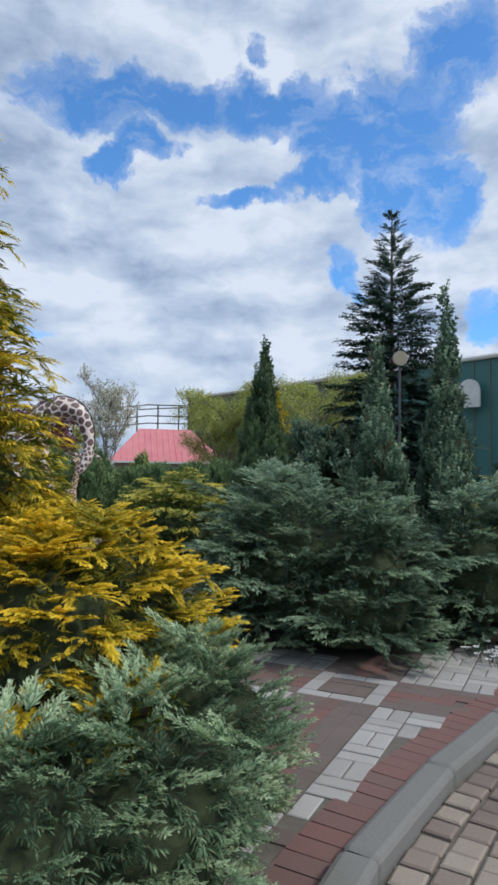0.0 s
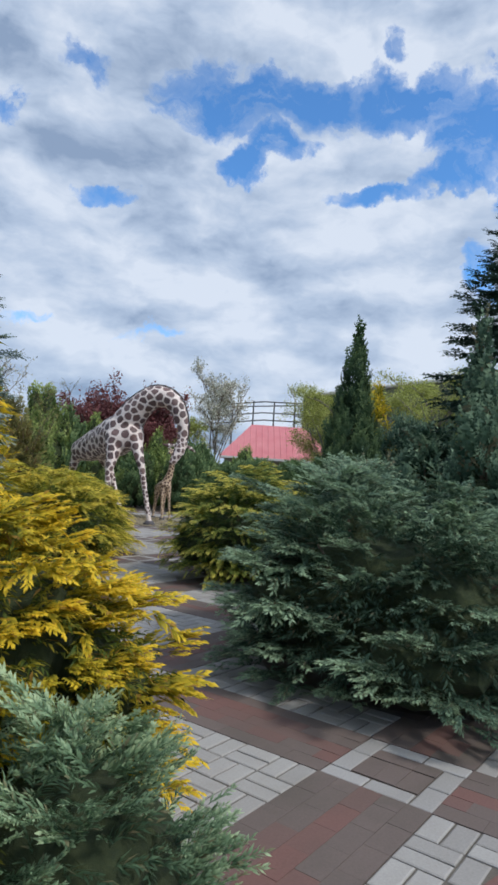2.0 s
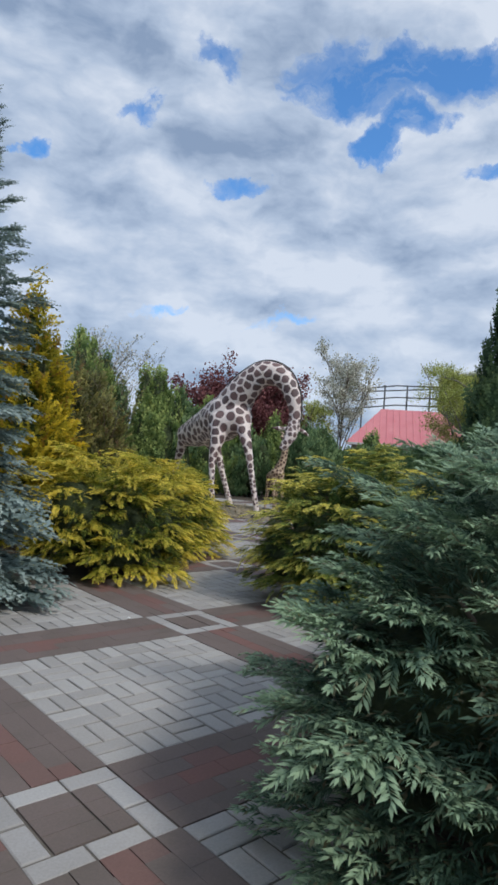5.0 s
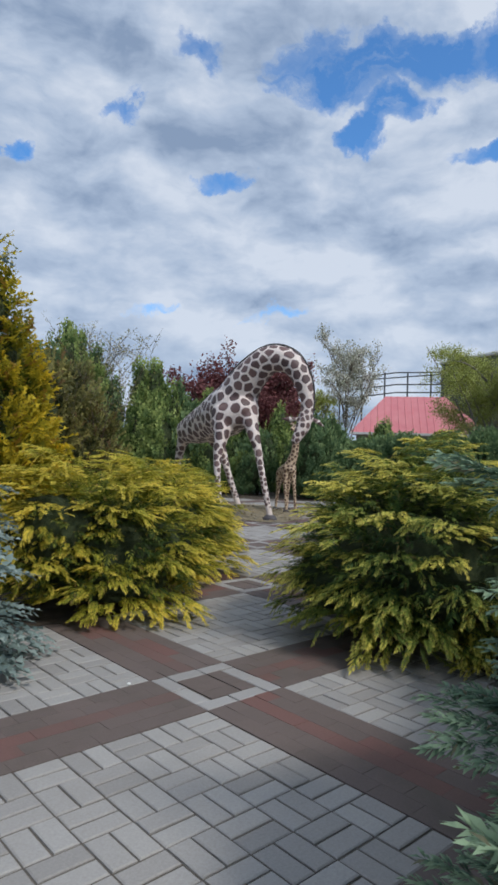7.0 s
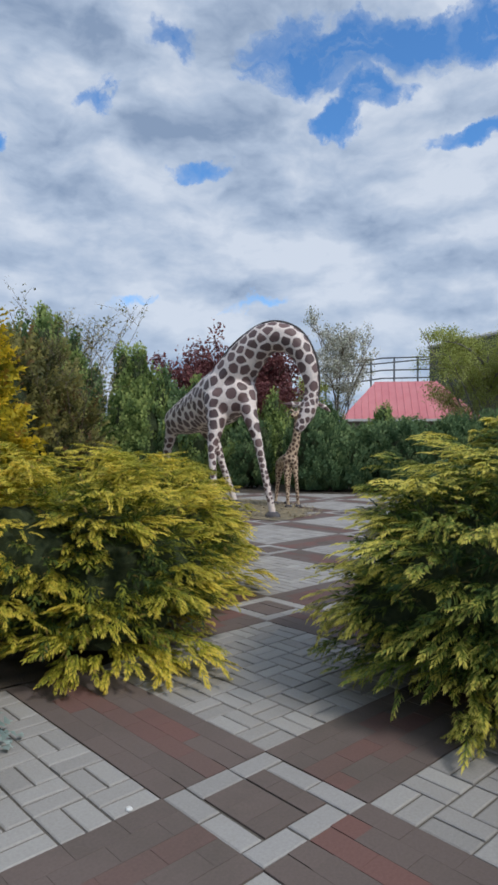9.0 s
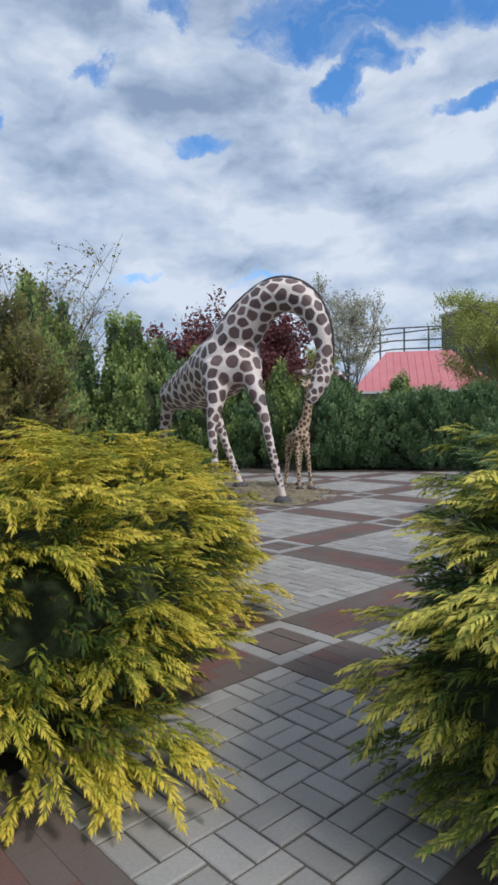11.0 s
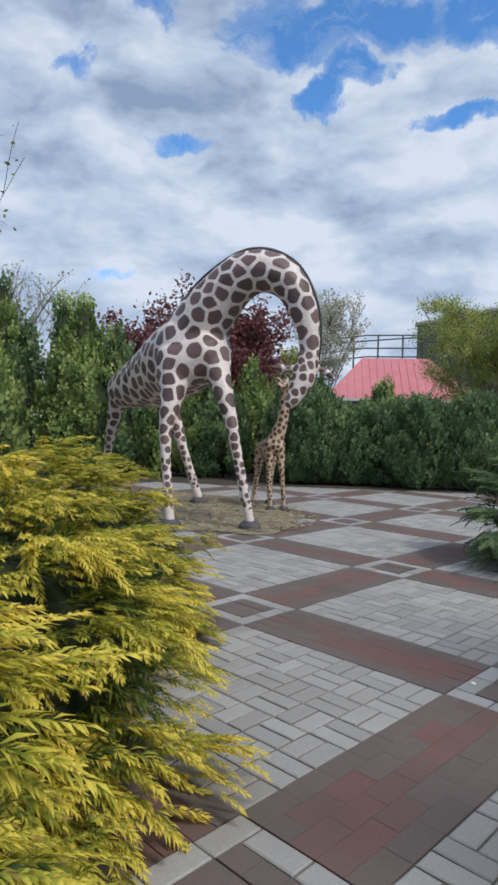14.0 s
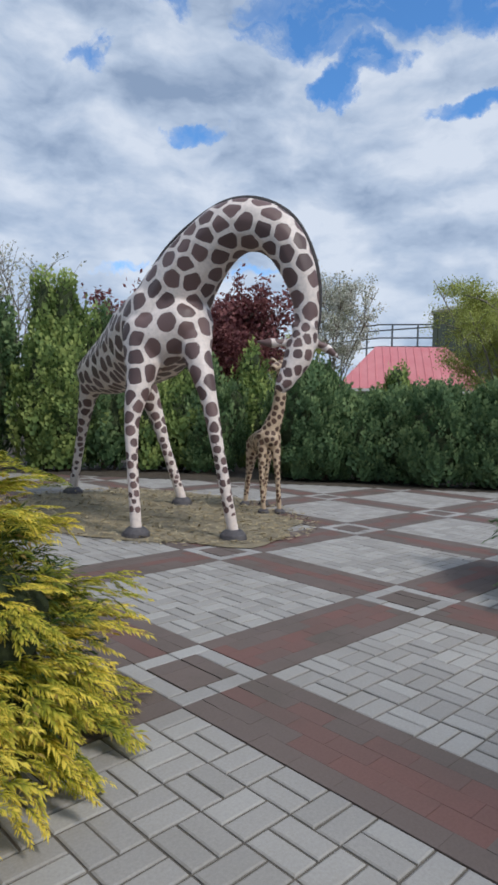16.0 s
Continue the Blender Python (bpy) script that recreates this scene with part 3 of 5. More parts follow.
def shelf_plant(name, at, lobes, leaf, label, category, seed, gap=(0.25, 0.185), reach=0.40, wide=0.40, droop=0.38, each=42, size=0.148, lift=0.22, hang=0.14, uneven=0.08,
                core=0.55, fill=11, plume_kw=None, stems=5):
    """A shrub of layered boughs: each bough is an arched shelf of twigs over its outer end, with shade below it.
    gap: how far boughs stand apart along and up the outside; hang: share of tips that droop from the rim."""
    rng = np.random.default_rng(seed)
    root = thing(name, at, label, category)
    plumes = [feather(rng, **(plume_kw or {})) for _ in range(7)]
    L = np.array(lobes, float)
    mid = (L[:, :3] * L[:, 3:4]).sum(0) / L[:, 3].sum()
    P, N = [], []
    for i, (cx, cy, cz, rx, ry, rz) in enumerate(L):
        n = int(12 * 4 * math.pi * (rx * ry + rx * rz + ry * rz) / 3 / (gap[0] * gap[1])) 
        d = rng.normal(size=(n, 3))
        d /= np.linalg.norm(d, axis=1)[:, None]
        p = np.array([cx, cy, cz]) + d * np.array([rx, ry, rz])
        nn = d / np.array([rx, ry, rz])
        nn /= np.linalg.norm(nn, axis=1)[:, None]
        keep = p[:, 2] > 0.13
        for j, lobe in enumerate(L):
            if j != i:
                keep &= (((p - lobe[:3]) / lobe[3:]) ** 2).sum(1) > 0.8
        P.append(p[keep])
        N.append(nn[keep])
    P, N = np.concatenate(P), np.concatenate(N)
    order = []
    scale = np.array([1 / gap[0], 1 / gap[0], 1 / gap[1]])
    for k in rng.permutation(len(P)):
        if not order or (((P[order] - P[k]) * scale) ** 2).sum(1).min() > 1.0:
            order.append(k)
    C, CN = P[order], N[order]
    m = len(order)
    o = CN[:, :2] + 0.25 * (C[:, :2] - mid[:2])
    o += rng.normal(0, 0.2, (m, 2))
    o /= np.linalg.norm(o, axis=1)[:, None] + 1e-6
    C = C + np.c_[o, np.full(m, 0.2)] * rng.normal(0, uneven, (m, 1))
    big = rng.uniform(0.7, 1.25, m)
    tone = rng.uniform(0.72, 1.12, m)
    top = np.clip(CN[:, 2], -0.3, 1.0)
    u = rng.uniform(-1, 1, (m, each))
    v = rng.uniform(0, 1, (m, each)) ** 0.7
    ln, wd = (reach * big)[:, None], (wide * big)[:, None]
    along_ = (v - 1.2) * ln - 0.30 * wd * u * u
    across = 0.5 * wd * u * (0.45 + 0.55 * v)
    fall = droop * (1.0 - 0.45 * np.maximum(top, 0))[:, None]
    up_ = -fall * ln * v * v + (0.30 + 0.35 * np.maximum(top, 0))[:, None] * ln * v - 0.22 * wd * u * u + rng.normal(0, 0.012, (m, each))
    tx, ty = -o[:, 1:2], o[:, 0:1]
    at_ = np.stack([C[:, 0:1] + o[:, 0:1] * along_ + tx * across, C[:, 1:2] + o[:, 1:2] * along_ + ty * across, C[:, 2:3] + up_ - 0.05], 2).reshape(-1, 3)
    turn = 0.75 * u + rng.normal(0, 0.18, (m, each))
    dz = lift - 2 * fall * v * 0.55 + 0.3 * np.maximum(top, 0)[:, None] + rng.normal(0, 0.12, (m, each))
    way = np.stack([o[:, 0:1] + tx * turn, o[:, 1:2] + ty * turn, dz], 2).reshape(-1, 3)
    # tips that hang from the rim
    loose = (rng.uniform(size=way.shape[0]) < hang) & (v.ravel() > 0.6)
    way[loose, 2] -= rng.uniform(0.3, 1.1, loose.sum())
    s_ = (size * big[:, None] * rng.uniform(0.7, 1.2, (m, each))).ravel()
    tip_scale = (tone[:, None] * (0.73 + 0.48 * v)).ravel()
    # greener growth between the boughs, its tone lowered to paint the shade there
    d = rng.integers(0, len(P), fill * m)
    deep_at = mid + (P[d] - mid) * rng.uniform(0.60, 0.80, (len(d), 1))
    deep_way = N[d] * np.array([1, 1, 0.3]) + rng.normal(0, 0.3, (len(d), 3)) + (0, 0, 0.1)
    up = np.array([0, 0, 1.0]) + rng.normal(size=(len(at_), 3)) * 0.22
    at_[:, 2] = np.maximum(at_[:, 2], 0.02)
    V, F, T = spread_plumes(plumes, at_, way, up, s_, rng, tip_scale)
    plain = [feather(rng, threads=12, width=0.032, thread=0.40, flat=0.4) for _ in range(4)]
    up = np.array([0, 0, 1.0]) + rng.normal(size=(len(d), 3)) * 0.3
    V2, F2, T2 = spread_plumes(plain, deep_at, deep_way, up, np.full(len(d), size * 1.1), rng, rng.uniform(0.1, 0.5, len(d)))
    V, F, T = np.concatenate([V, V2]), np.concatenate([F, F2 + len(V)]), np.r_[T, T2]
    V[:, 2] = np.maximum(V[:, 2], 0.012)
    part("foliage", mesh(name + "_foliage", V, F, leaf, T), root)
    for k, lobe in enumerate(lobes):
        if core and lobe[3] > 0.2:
            part("shaded_inner_growth", core_mesh(name + "_core", [lobe], core, seed + k), root)
    wood = []
    for k in range(stems):
        lobe = L[k % len(L)]
        a = rng.uniform(0, 6.28)
        end = lobe[:3] + np.array([math.cos(a) * lobe[3] * 0.5, math.sin(a) * lobe[4] * 0.5, lobe[5] * 0.45])
        start = np.array([lobe[0] * 0.4, lobe[1] * 0.4, 0.0])
        wood.append(tube(curve_points([start, (start * 0.55 + end * 0.45) + (0, 0, 0.12), end], 7), np.linspace(0.035, 0.008, 7), 6))
    part("stem", mesh(name + "_stem", *joined(wood), BARK, smooth=True), root)
    return root


def cone_lobes(h, r, n=5, belly=0.25):
    """Lobes stacked into a narrow cone."""
    out = []
    for k in range(n):
        s = k / (n - 1)
        z = h * (0.14 + 0.74 * s)
        rad = r * (1 - s) ** 0.75 * (0.9 + 0.1 * math.cos(s * 3)) + 0.05
        out.append((0.05 * r * math.sin(k * 2.1), 0.05 * r * math.cos(k * 1.7), z, rad, rad, h / n * (1.0 if s < 0.9 else 0.75)))
    return out


def spruce(name, at, h, r, leaf, label, seed=1, tiers=17, bare=0.06, drop=0.3, group="", per=9, fine=5, full=0.85):
    """A spruce: one straight trunk, whorls of branches that shorten upwards, each a flat spray of needles."""
    rng = np.random.default_rng(seed)
    root = thing(name, at, label, "spruce", group)
    trunk = curve_points([(0, 0, 0), (0.02, 0.01, h * 0.5), (0, 0, h)], 10)
    part("trunk", mesh(name + "_trunk", *tube(trunk, np.linspace(0.03 * h / 2, 0.008, 10), 8), BARK, smooth=True), root)
    plumes = [plume(rng, 9, 0.12, 0.75, 0.46, 0.25, width=0.2, nodes=4, slim=0.10, fwd=0.8) for _ in range(4)]
    at_, way, size = [], [], []
    for k in range(tiers):
        s = k / (tiers - 1)
        z = h * (bare + (0.97 - bare) * s)
        length = r * (1 - s) ** full * rng.uniform(0.85, 1.15) + 0.10
        n = max(4, int(per * (1 - 0.5 * s)))
        a0 = rng.uniform(0, 6.28)
        for j in range(n):
            a = a0 + 6.283 * j / n + rng.uniform(-0.2, 0.2)
            tilt = -drop * (1 - s) + 0.75 * s * s + rng.uniform(-0.12, 0.12)
            d = np.array([math.cos(a), math.sin(a), tilt])
            l = length * rng.uniform(0.75, 1.15)
            for q in range(fine):
                u = 0.1 + 0.62 * q / max(1, fine - 1)
                side = rng.uniform(-0.6, 0.6) * (1 - u * 0.6)
                e = d + side * np.array([-d[1], d[0], 0])
                at_.append(np.array([0, 0, z + rng.uniform(-0.04, 0.04)]) + d * l * u)
                way.append(e)
                size.append(max(0.12, l * (0.62 - 0.28 * u)))
    at_, way, size = np.array(at_), np.array(way), np.array(size)
    up = np.array([0, 0, 1.0]) + rng.normal(size=(len(at_), 3)) * 0.15
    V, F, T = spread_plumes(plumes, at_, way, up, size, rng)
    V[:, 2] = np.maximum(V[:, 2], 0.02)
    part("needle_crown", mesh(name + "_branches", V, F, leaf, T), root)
    return root


def leafy_tree(name, at, h, r, leaf, wood, label, category="tree", seed=1, limbs=7, twigs=5, leaves=26, leaf_size=0.09, trunk=0.3, weep=0.0,
               narrow=1.0, group="", thick=0.022):
    """A broadleaf tree: trunk, limbs, twigs as tapered tubes, and small leaves in loose clumps on the twigs."""
    rng = np.random.default_rng(seed)
    root = thing(name, at, label, category, group)
    wood_bits, ends = [], []
    top = np.array([rng.uniform(-0.1, 0.1) * r, rng.uniform(-0.1, 0.1) * r, h * 0.75])
    spine = curve_points([(0, 0, 0), (0.05 * r, -0.04 * r, h * 0.35), top], 10)
    wood_bits.append(tube(spine, np.linspace(thick * h, thick * h * 0.3, 10), 7))
    for k in range(limbs):
        s = trunk + (1 - trunk) * (k + 0.5) / limbs
        start = spine[int(s * 9)]
        a = k * 2.4 + rng.uniform(-0.4, 0.4)
        reach = r * (1.0 - 0.45 * abs(s - 0.5)) * rng.uniform(0.7, 1.05)
        end = start + np.array([math.cos(a) * reach * narrow, math.sin(a) * reach * narrow, (h - start[2]) * rng.uniform(0.35, 0.95)])
        mid = start * 0.5 + end * 0.5 + np.array([0, 0, 0.12 * reach])
        limb = curve_points([start, mid, end], 8)
        wood_bits.append(tube(limb, np.linspace(thick * h * 0.4, min(0.006 + 0.001 * h, thick * h * 0.3), 8), 5))
        for j in range(twigs):
            u = 0.3 + 0.7 * (j + rng.uniform(0, 0.9)) / twigs
            b = limb[min(7, int(u * 7))]
            d = rng.normal(size=3)
            d /= np.linalg.norm(d)
            d[2] = abs(d[2]) * (1 - weep) + 0.2 - 1.3 * weep
            e = b + d * reach * rng.uniform(0.3, 0.6)
            e[2] = max(0.25 * h, e[2])
            tw = curve_points([b, b * 0.5 + e * 0.5 + np.array([0, 0, 0.06 + 0.2 * weep]) * reach, e], 5)
            wood_bits.append(tube(tw, np.linspace(min(0.006 + 0.0012 * h, thick * h * 0.3), min(0.004, thick * h * 0.2), 5), 4))
            ends.append(tw)
    v, f = joined(wood_bits)
    part("trunk", mesh(name + "_wood", v, f, wood, smooth=True), root)
    C = []
    for tw in ends:
        for _ in range(leaves):
            u = rng.uniform(0.15, 1.0) * 4
            i = min(3, int(u))
            p = tw[i] + (tw[i + 1] - tw[i]) * (u - i)
            C.append(p + rng.normal(size=3) * 0.045 * r)
    C = np.array(C)
    n = len(C)
    s = leaf_size * rng.uniform(0.6, 1.4, n)
    d = rng.normal(size=(n, 3))
    d[:, 2] -= weep * 1.5
    R = turn_to(d, rng.normal(size=(n, 3)))
    shape = np.array([(0, 0, 0), (0.5, 0.32, 0.06), (1, 0, 0), (0.5, -0.32, 0.06)])
    V = (np.einsum("nij,vj->nvi", R, shape) * s[:, None, None] + C[:, None, :]).reshape(-1, 3)
    F = (np.array([(0, 1, 2), (0, 2, 3)])[None] + (np.arange(n) * 4)[:, None, None]).reshape(-1, 3)
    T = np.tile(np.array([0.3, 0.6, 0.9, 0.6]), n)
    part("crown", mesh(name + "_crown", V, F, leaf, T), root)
    return root


# ---- ground and paving ----
P, B = 1.94, 0.535                       # pitch of the paving lattice and width of its bands
JOIN = 0.009
BED_START = [(-11.5, -7.9), (-9.4, -8.15), (-8.4, -8.3), (-7.8, -8.12), (-7.2, -7.65), (-6.75, -7.2), (-6.6, -6.6), (-6.9, -5.7), (-7.6, -4.8), (-9.0, -4.2), (-11.5, -4.0)]
BED_LEFT = [(-11.5, -3.2), (-6.4, -3.0), (-5.0, -2.95), (-4.3, -2.68), (-3.6, -2.75), (-2.9, -2.5), (-2.3, -2.1), (-1.45, -1.25), (-0.75, -0.5), (-0.35, 0.4), (-0.4, 1.5), (-0.9, 2.6),
            (-1.6, 4.5), (-2.0, 9.0), (-11.5, 9.0)]
BED_RIGHT = [(-5.45, -6.2), (-4.9, -5.7), (-4.0, -5.2), (-3.4, -4.85), (-2.85, -4.45), (-2.7, -3.6), (-2.35, -2.9), (-1.7, -2.4), (-0.9, -2.55), (0.2, -2.05), (1.0, -1.6), (1.9, -1.05), (2.6, -0.72),
             (3.3, -0.5), (4.0, -0.4), (5.2, -0.5), (9.0, -1.4), (9.0, -12.0), (-2.6, -10.0), (-4.6, -8.75), (-5.3, -8.1), (-5.62, -7.4), (-5.62, -6.7)]
KERB_LINE = [(-12.0, -8.55), (-9.4, -8.42), (-8.3, -8.38), (-7.4, -8.42), (-6.6, -8.58), (-5.8, -8.78), (-4.8, -9.15), (-3.6, -9.8)]


def rounded(poly, n=4):
    p = np.array(poly + poly[:3], float)
    out = []
    for i in range(len(poly)):
        a, b, c, d = p[i], p[i + 1], p[(i + 2) % len(p)], p[(i + 3) % len(p)]
        for u in np.arange(n) / n:
            out.append(0.5 * (2 * b + (c - a) * u + (2 * a - 5 * b + 4 * c - d) * u * u + (3 * b - a - 3 * c + d) * u ** 3))
    return np.array(out)


def inside(poly, x, y):
    px, py = poly[:, 0], poly[:, 1]
    qx, qy = np.roll(px, -1), np.roll(py, -1)
    hit = ((py > y) != (qy > y)) & (x < (qx - px) * (y - py) / (qy - py + 1e-12) + px)
    return hit.sum() % 2 == 1


def drawn_back(poly, by):
    """The outline moved inwards where shrubs hang over it (short of the open bend in the east)."""
    t = np.roll(poly, -1, 0) - np.roll(poly, 1, 0)
    n = np.c_[-t[:, 1], t[:, 0]] / (np.linalg.norm(t, axis=1)[:, None] + 1e-9)
    if inside(poly, *(poly[5] - n[5] * 0.05)):
        n = -n
    return poly + n * (by * ((poly[:, 0] < -1.2) | ((poly[:, 1] > -1.6) & (poly[:, 0] < 0.2))))[:, None]


BEDS = [drawn_back(rounded(b), 0.5) for b in (BED_START, BED_LEFT, BED_RIGHT)]
KX, KY = np.array(KERB_LINE).T


def kerb_y(x):
    return float(np.interp(x, KX, KY))


def paved(x, y):
    return y > kerb_y(x) + 0.30 and 7.2 * x + 5.8 * y < 78.6 and not any(inside(b, x, y) for b in BEDS)


def sheet(name, outline, z, mat, mound=0.0):
    bm = bmesh.new()
    f = bm.faces.new([bm.verts.new((x, y, z)) for x, y in outline])
    if f.normal.z < 0:
        bmesh.ops.reverse_faces(bm, faces=[f])
    bmesh.ops.triangulate(bm, faces=bm.faces[:])
    return from_bm(name, bm, mat)


ground = tagged(new("ground", sheet("ground", [(-700, -700), (700, -700), (700, 700), (-700, 700)], -0.03, GRASS)), "grassy ground reaching the horizon", "ground", kind="structure")
for k, b in enumerate(BEDS):
    tagged(new("planting_bed", sheet("planting_bed", b, 0.004, SOIL)), "dark bare soil of the planting bed", "soil", "planting beds", "structure")
tagged(new("planting_bed", sheet("planting_bed", [(3.1 - 5, 9.7 + 6.2), (3.1, 9.7), (8.9, 2.5), (8.9 + 4.35, 2.5 - 5.4), (40, -3), (40, 40), (-2, 40)], 0.004, SOIL)), "dark bare soil below the hedge", "soil", "planting beds", "structure")
pavement = thing("pavement", (0, 0, 0), "pale, brown and red concrete block paving in squares", "paving", kind="structure")
part("joint_sand", sheet("joint_sand", [(-13, -8.55)] + KERB_LINE + [(-2, -10.4), (14, -12), (14, 14), (-13, 14)], -0.008, JOINT), pavement)


def block(lx, ly, h=0.03, ch=0.006, drop=0.004):
    """A block with its top at z = 0 and worn top edges: vertices and quads."""
    x, y = lx / 2, ly / 2
    V = [(sx * (x - ch), sy * (y - ch), 0) for sx, sy in ((-1, -1), (1, -1), (1, 1), (-1, 1))]
    V += [(sx * x, sy * y, -drop) for sx, sy in ((-1, -1), (1, -1), (1, 1), (-1, 1))]
    V += [(sx * x, sy * y, -h) for sx, sy in ((-1, -1), (1, -1), (1, 1), (-1, 1))]
    F = [(0, 1, 2, 3)]
    for k in range(4):
        q = (k + 1) % 4
        F += [(4 + k, 4 + q, q, k), (8 + k, 8 + q, 4 + q, 4 + k)]
    return np.array(V), np.array(F)


rng = np.random.default_rng(5)
pieces = {"pale": [], "brown": [], "red": [], "border": []}      # x, y, quarter turn
W = P - B
M = W / 7
for i in range(-7, 7):
    for j in range(-6, 8):
        x0, y0 = i * P, j * P
        # square of pale blocks in pairs, turned by turns
        for a in range(7):
            for b in range(7):
                cx, cy = x0 + B / 2 + (a + 0.5) * M, y0 + B / 2 + (b + 0.5) * M
                t = (a + b) % 2
                for s in (-0.25, 0.25):
                    pieces["pale"].append((cx + (s * M if t else 0), cy + (0 if t else s * M), t))
        # framed square where the bands cross
        h, e = B / 2, B / 5
        for q in range(4):
            c, s = (1, 0, -1, 0)[q], (0, 1, 0, -1)[q]
            for u in (-1.5, 0.5):
                lx, ly = (u) * e, -2 * e
                pieces["border"].append((x0 + c * lx - s * ly, y0 + s * lx + c * ly, q % 2))
        for u in (-1, 0, 1):
            pieces["brown"].append((x0 - e * 0.5, y0 + u * e, 0))
            pieces["brown"].append((x0 + e, y0 + u * e, 2))
        # bands: brown with a broken red line along the middle
        for turn in (0, 1):
            for row in range(-2, 3):
                for a in range(-1 if row % 2 else 0, 7):
                    u = B / 2 + (a + 0.5 + (0.5 if row % 2 else 0)) * M
                    if a == -1:
                        u, half = B / 2 + 0.25 * M, True
                    elif row % 2 and a == 6:
                        u, half = B / 2 + 6.75 * M, True
                    else:
                        half = False
                    v = row * e
                    red = row == 0 or (abs(row) == 1 and rng.uniform() < 0.3)
                    x, y = (x0 + u, y0 + v) if turn == 0 else (x0 + v, y0 + u)
                    pieces["red" if red else "brown"].append((x, y, (2 if half else turn)))

FULL = block(M - JOIN, M / 2 - JOIN)
LONG = block(2 * B / 5 - JOIN, B / 5 - JOIN)
TIGHT = block(M - 0.0012, B / 5 - 0.0012, 0.03, 0.001, 0.0004)
TIGHT_HALF = block(M / 2 - 0.0012, B / 5 - 0.0012, 0.03, 0.001, 0.0004)


def shape(kind, t):
    v, f = (TIGHT_HALF if t == 2 else LONG if kind == "border" else FULL if kind == "pale" else TIGHT)
    if t == 1:
        v = np.c_[-v[:, 1], v[:, 0], v[:, 2]]
    return v, f


MATS = {"pale": PALE, "brown": BROWN, "red": RED, "border": BORDER}
SINGLE = {"pale": stone("pale_paver_single", (0.295, 0.28, 0.264), (0.34, 0.324, 0.306), (0.385, 0.37, 0.35), stain_amount=0.3, stain=(0.24, 0.22, 0.19), random_of="object"),
          "border": stone("border_paver_single", (0.30, 0.288, 0.276), (0.345, 0.332, 0.32), (0.39, 0.378, 0.365), stain_amount=0.3, stain=(0.24, 0.22, 0.19), random_of="object")}
paver_jobs = []
for kind, rows in pieces.items():
    rest = []
    for x, y, t in rows:
        if not paved(x, y):
            continue
        near = kind in SINGLE and t != 2 and abs(x - y) < 1.9 and -6.2 < x + y < 1.9
        if near:
            paver_jobs.append((kind, x, y, t))
        else:
            rest.append((x, y, t))
    VV, FF, off = [], [], 0
    for x, y, t in rest:
        v, f = shape(kind, t)
        a, b = rng.normal(0, 0.006, 2)
        z = (rng.normal(0, 0.0012) + v[:, 0] * a + v[:, 1] * b) * (1.0 if kind in ("pale", "border") else 0.25)
        VV.append(np.c_[v[:, 0] + x, v[:, 1] + y, v[:, 2] + z])
        FF.append(f + off)
        off += len(v)
    part(kind + "_pavers", mesh(kind + "_pavers", np.concatenate(VV), np.concatenate(FF), MATS[kind]), pavement, kind="stuff")


# kerb, the red row along it, and the path of beige setts beyond
def along(n, side=0.0, x0=-12.0, x1=-3.7):
    xs = np.linspace(x0, x1, 400)
    ys = np.array([kerb_y(x) for x in xs])
    ys = np.convolve(np.pad(ys, 20, "edge"), np.ones(41) / 41, "valid")
    d = np.r_[0, np.cumsum(np.hypot(np.diff(xs), np.diff(ys)))]
    s = np.linspace(0, d[-1], n)
    x, y = np.interp(s, d, xs), np.interp(s, d, ys)
    tx, ty = np.gradient(x), np.gradient(y)
    l = np.hypot(tx, ty)
    return x - ty / l * side, y + tx / l * side, np.arctan2(ty, tx), d[-1]


kerb = thing("kerb", (0, 0, 0), "grey rounded concrete kerb between paving and sett path", "kerb", kind="structure")
section = [(-0.072, -0.03), (-0.072, 0.044), (-0.064, 0.058), (-0.045, 0.066), (0.045, 0.066), (0.064, 0.058), (0.072, 0.044), (0.072, -0.03)]
KN = 10
kx, ky, ka, klen = along(KN + 1)
for k in range(KN):
    p, q = np.array([kx[k], ky[k]]), np.array([kx[k + 1], ky[k + 1]])
    way = (q - p) / np.hypot(*(q - p))
    V, F = [], []
    n = len(section)
    for s_, squeeze in ((0.004, 0.88), (0.016, 0.97), (0.03, 1.0), (0.5, 1.0), (0.97, 1.0), (0.984, 0.97), (0.996, 0.88)):
        c = p + (q - p) * s_
        dip = rng.normal(0, 0.0015)
        for u, z in section:
            V.append((c[0] - way[1] * u * squeeze, c[1] + way[0] * u * squeeze, z * squeeze + dip))
    for r in range(6):
        for u in range(n - 1):
            F.append((r * n + u, (r + 1) * n + u, (r + 1) * n + u + 1, r * n + u + 1))
    F += [(0, 1, 2, 3), (0, 3, 4, 7), (7, 4, 5, 6), (6 * n + 3, 6 * n + 2, 6 * n + 1, 6 * n), (6 * n + 7, 6 * n + 4, 6 * n + 3, 6 * n), (6 * n + 6, 6 * n + 5, 6 * n + 4, 6 * n + 7)]
    part("kerbstone", mesh("kerbstone", V, F, KERB), kerb)
VV, FF, off = [], [], 0
rx, ry, ra, rl = along(82, 0.185)
for x, y, a in zip(rx, ry, ra):
    v, f = block(0.103, 0.2, 0.03, 0.002, 0.001)
    c, s = math.cos(a), math.sin(a)
    VV.append(np.c_[v[:, 0] * c - v[:, 1] * s + x, v[:, 0] * s + v[:, 1] * c + y, v[:, 2] + rng.normal(0, 0.001)])
    FF.append(f + off)
    off += len(v)
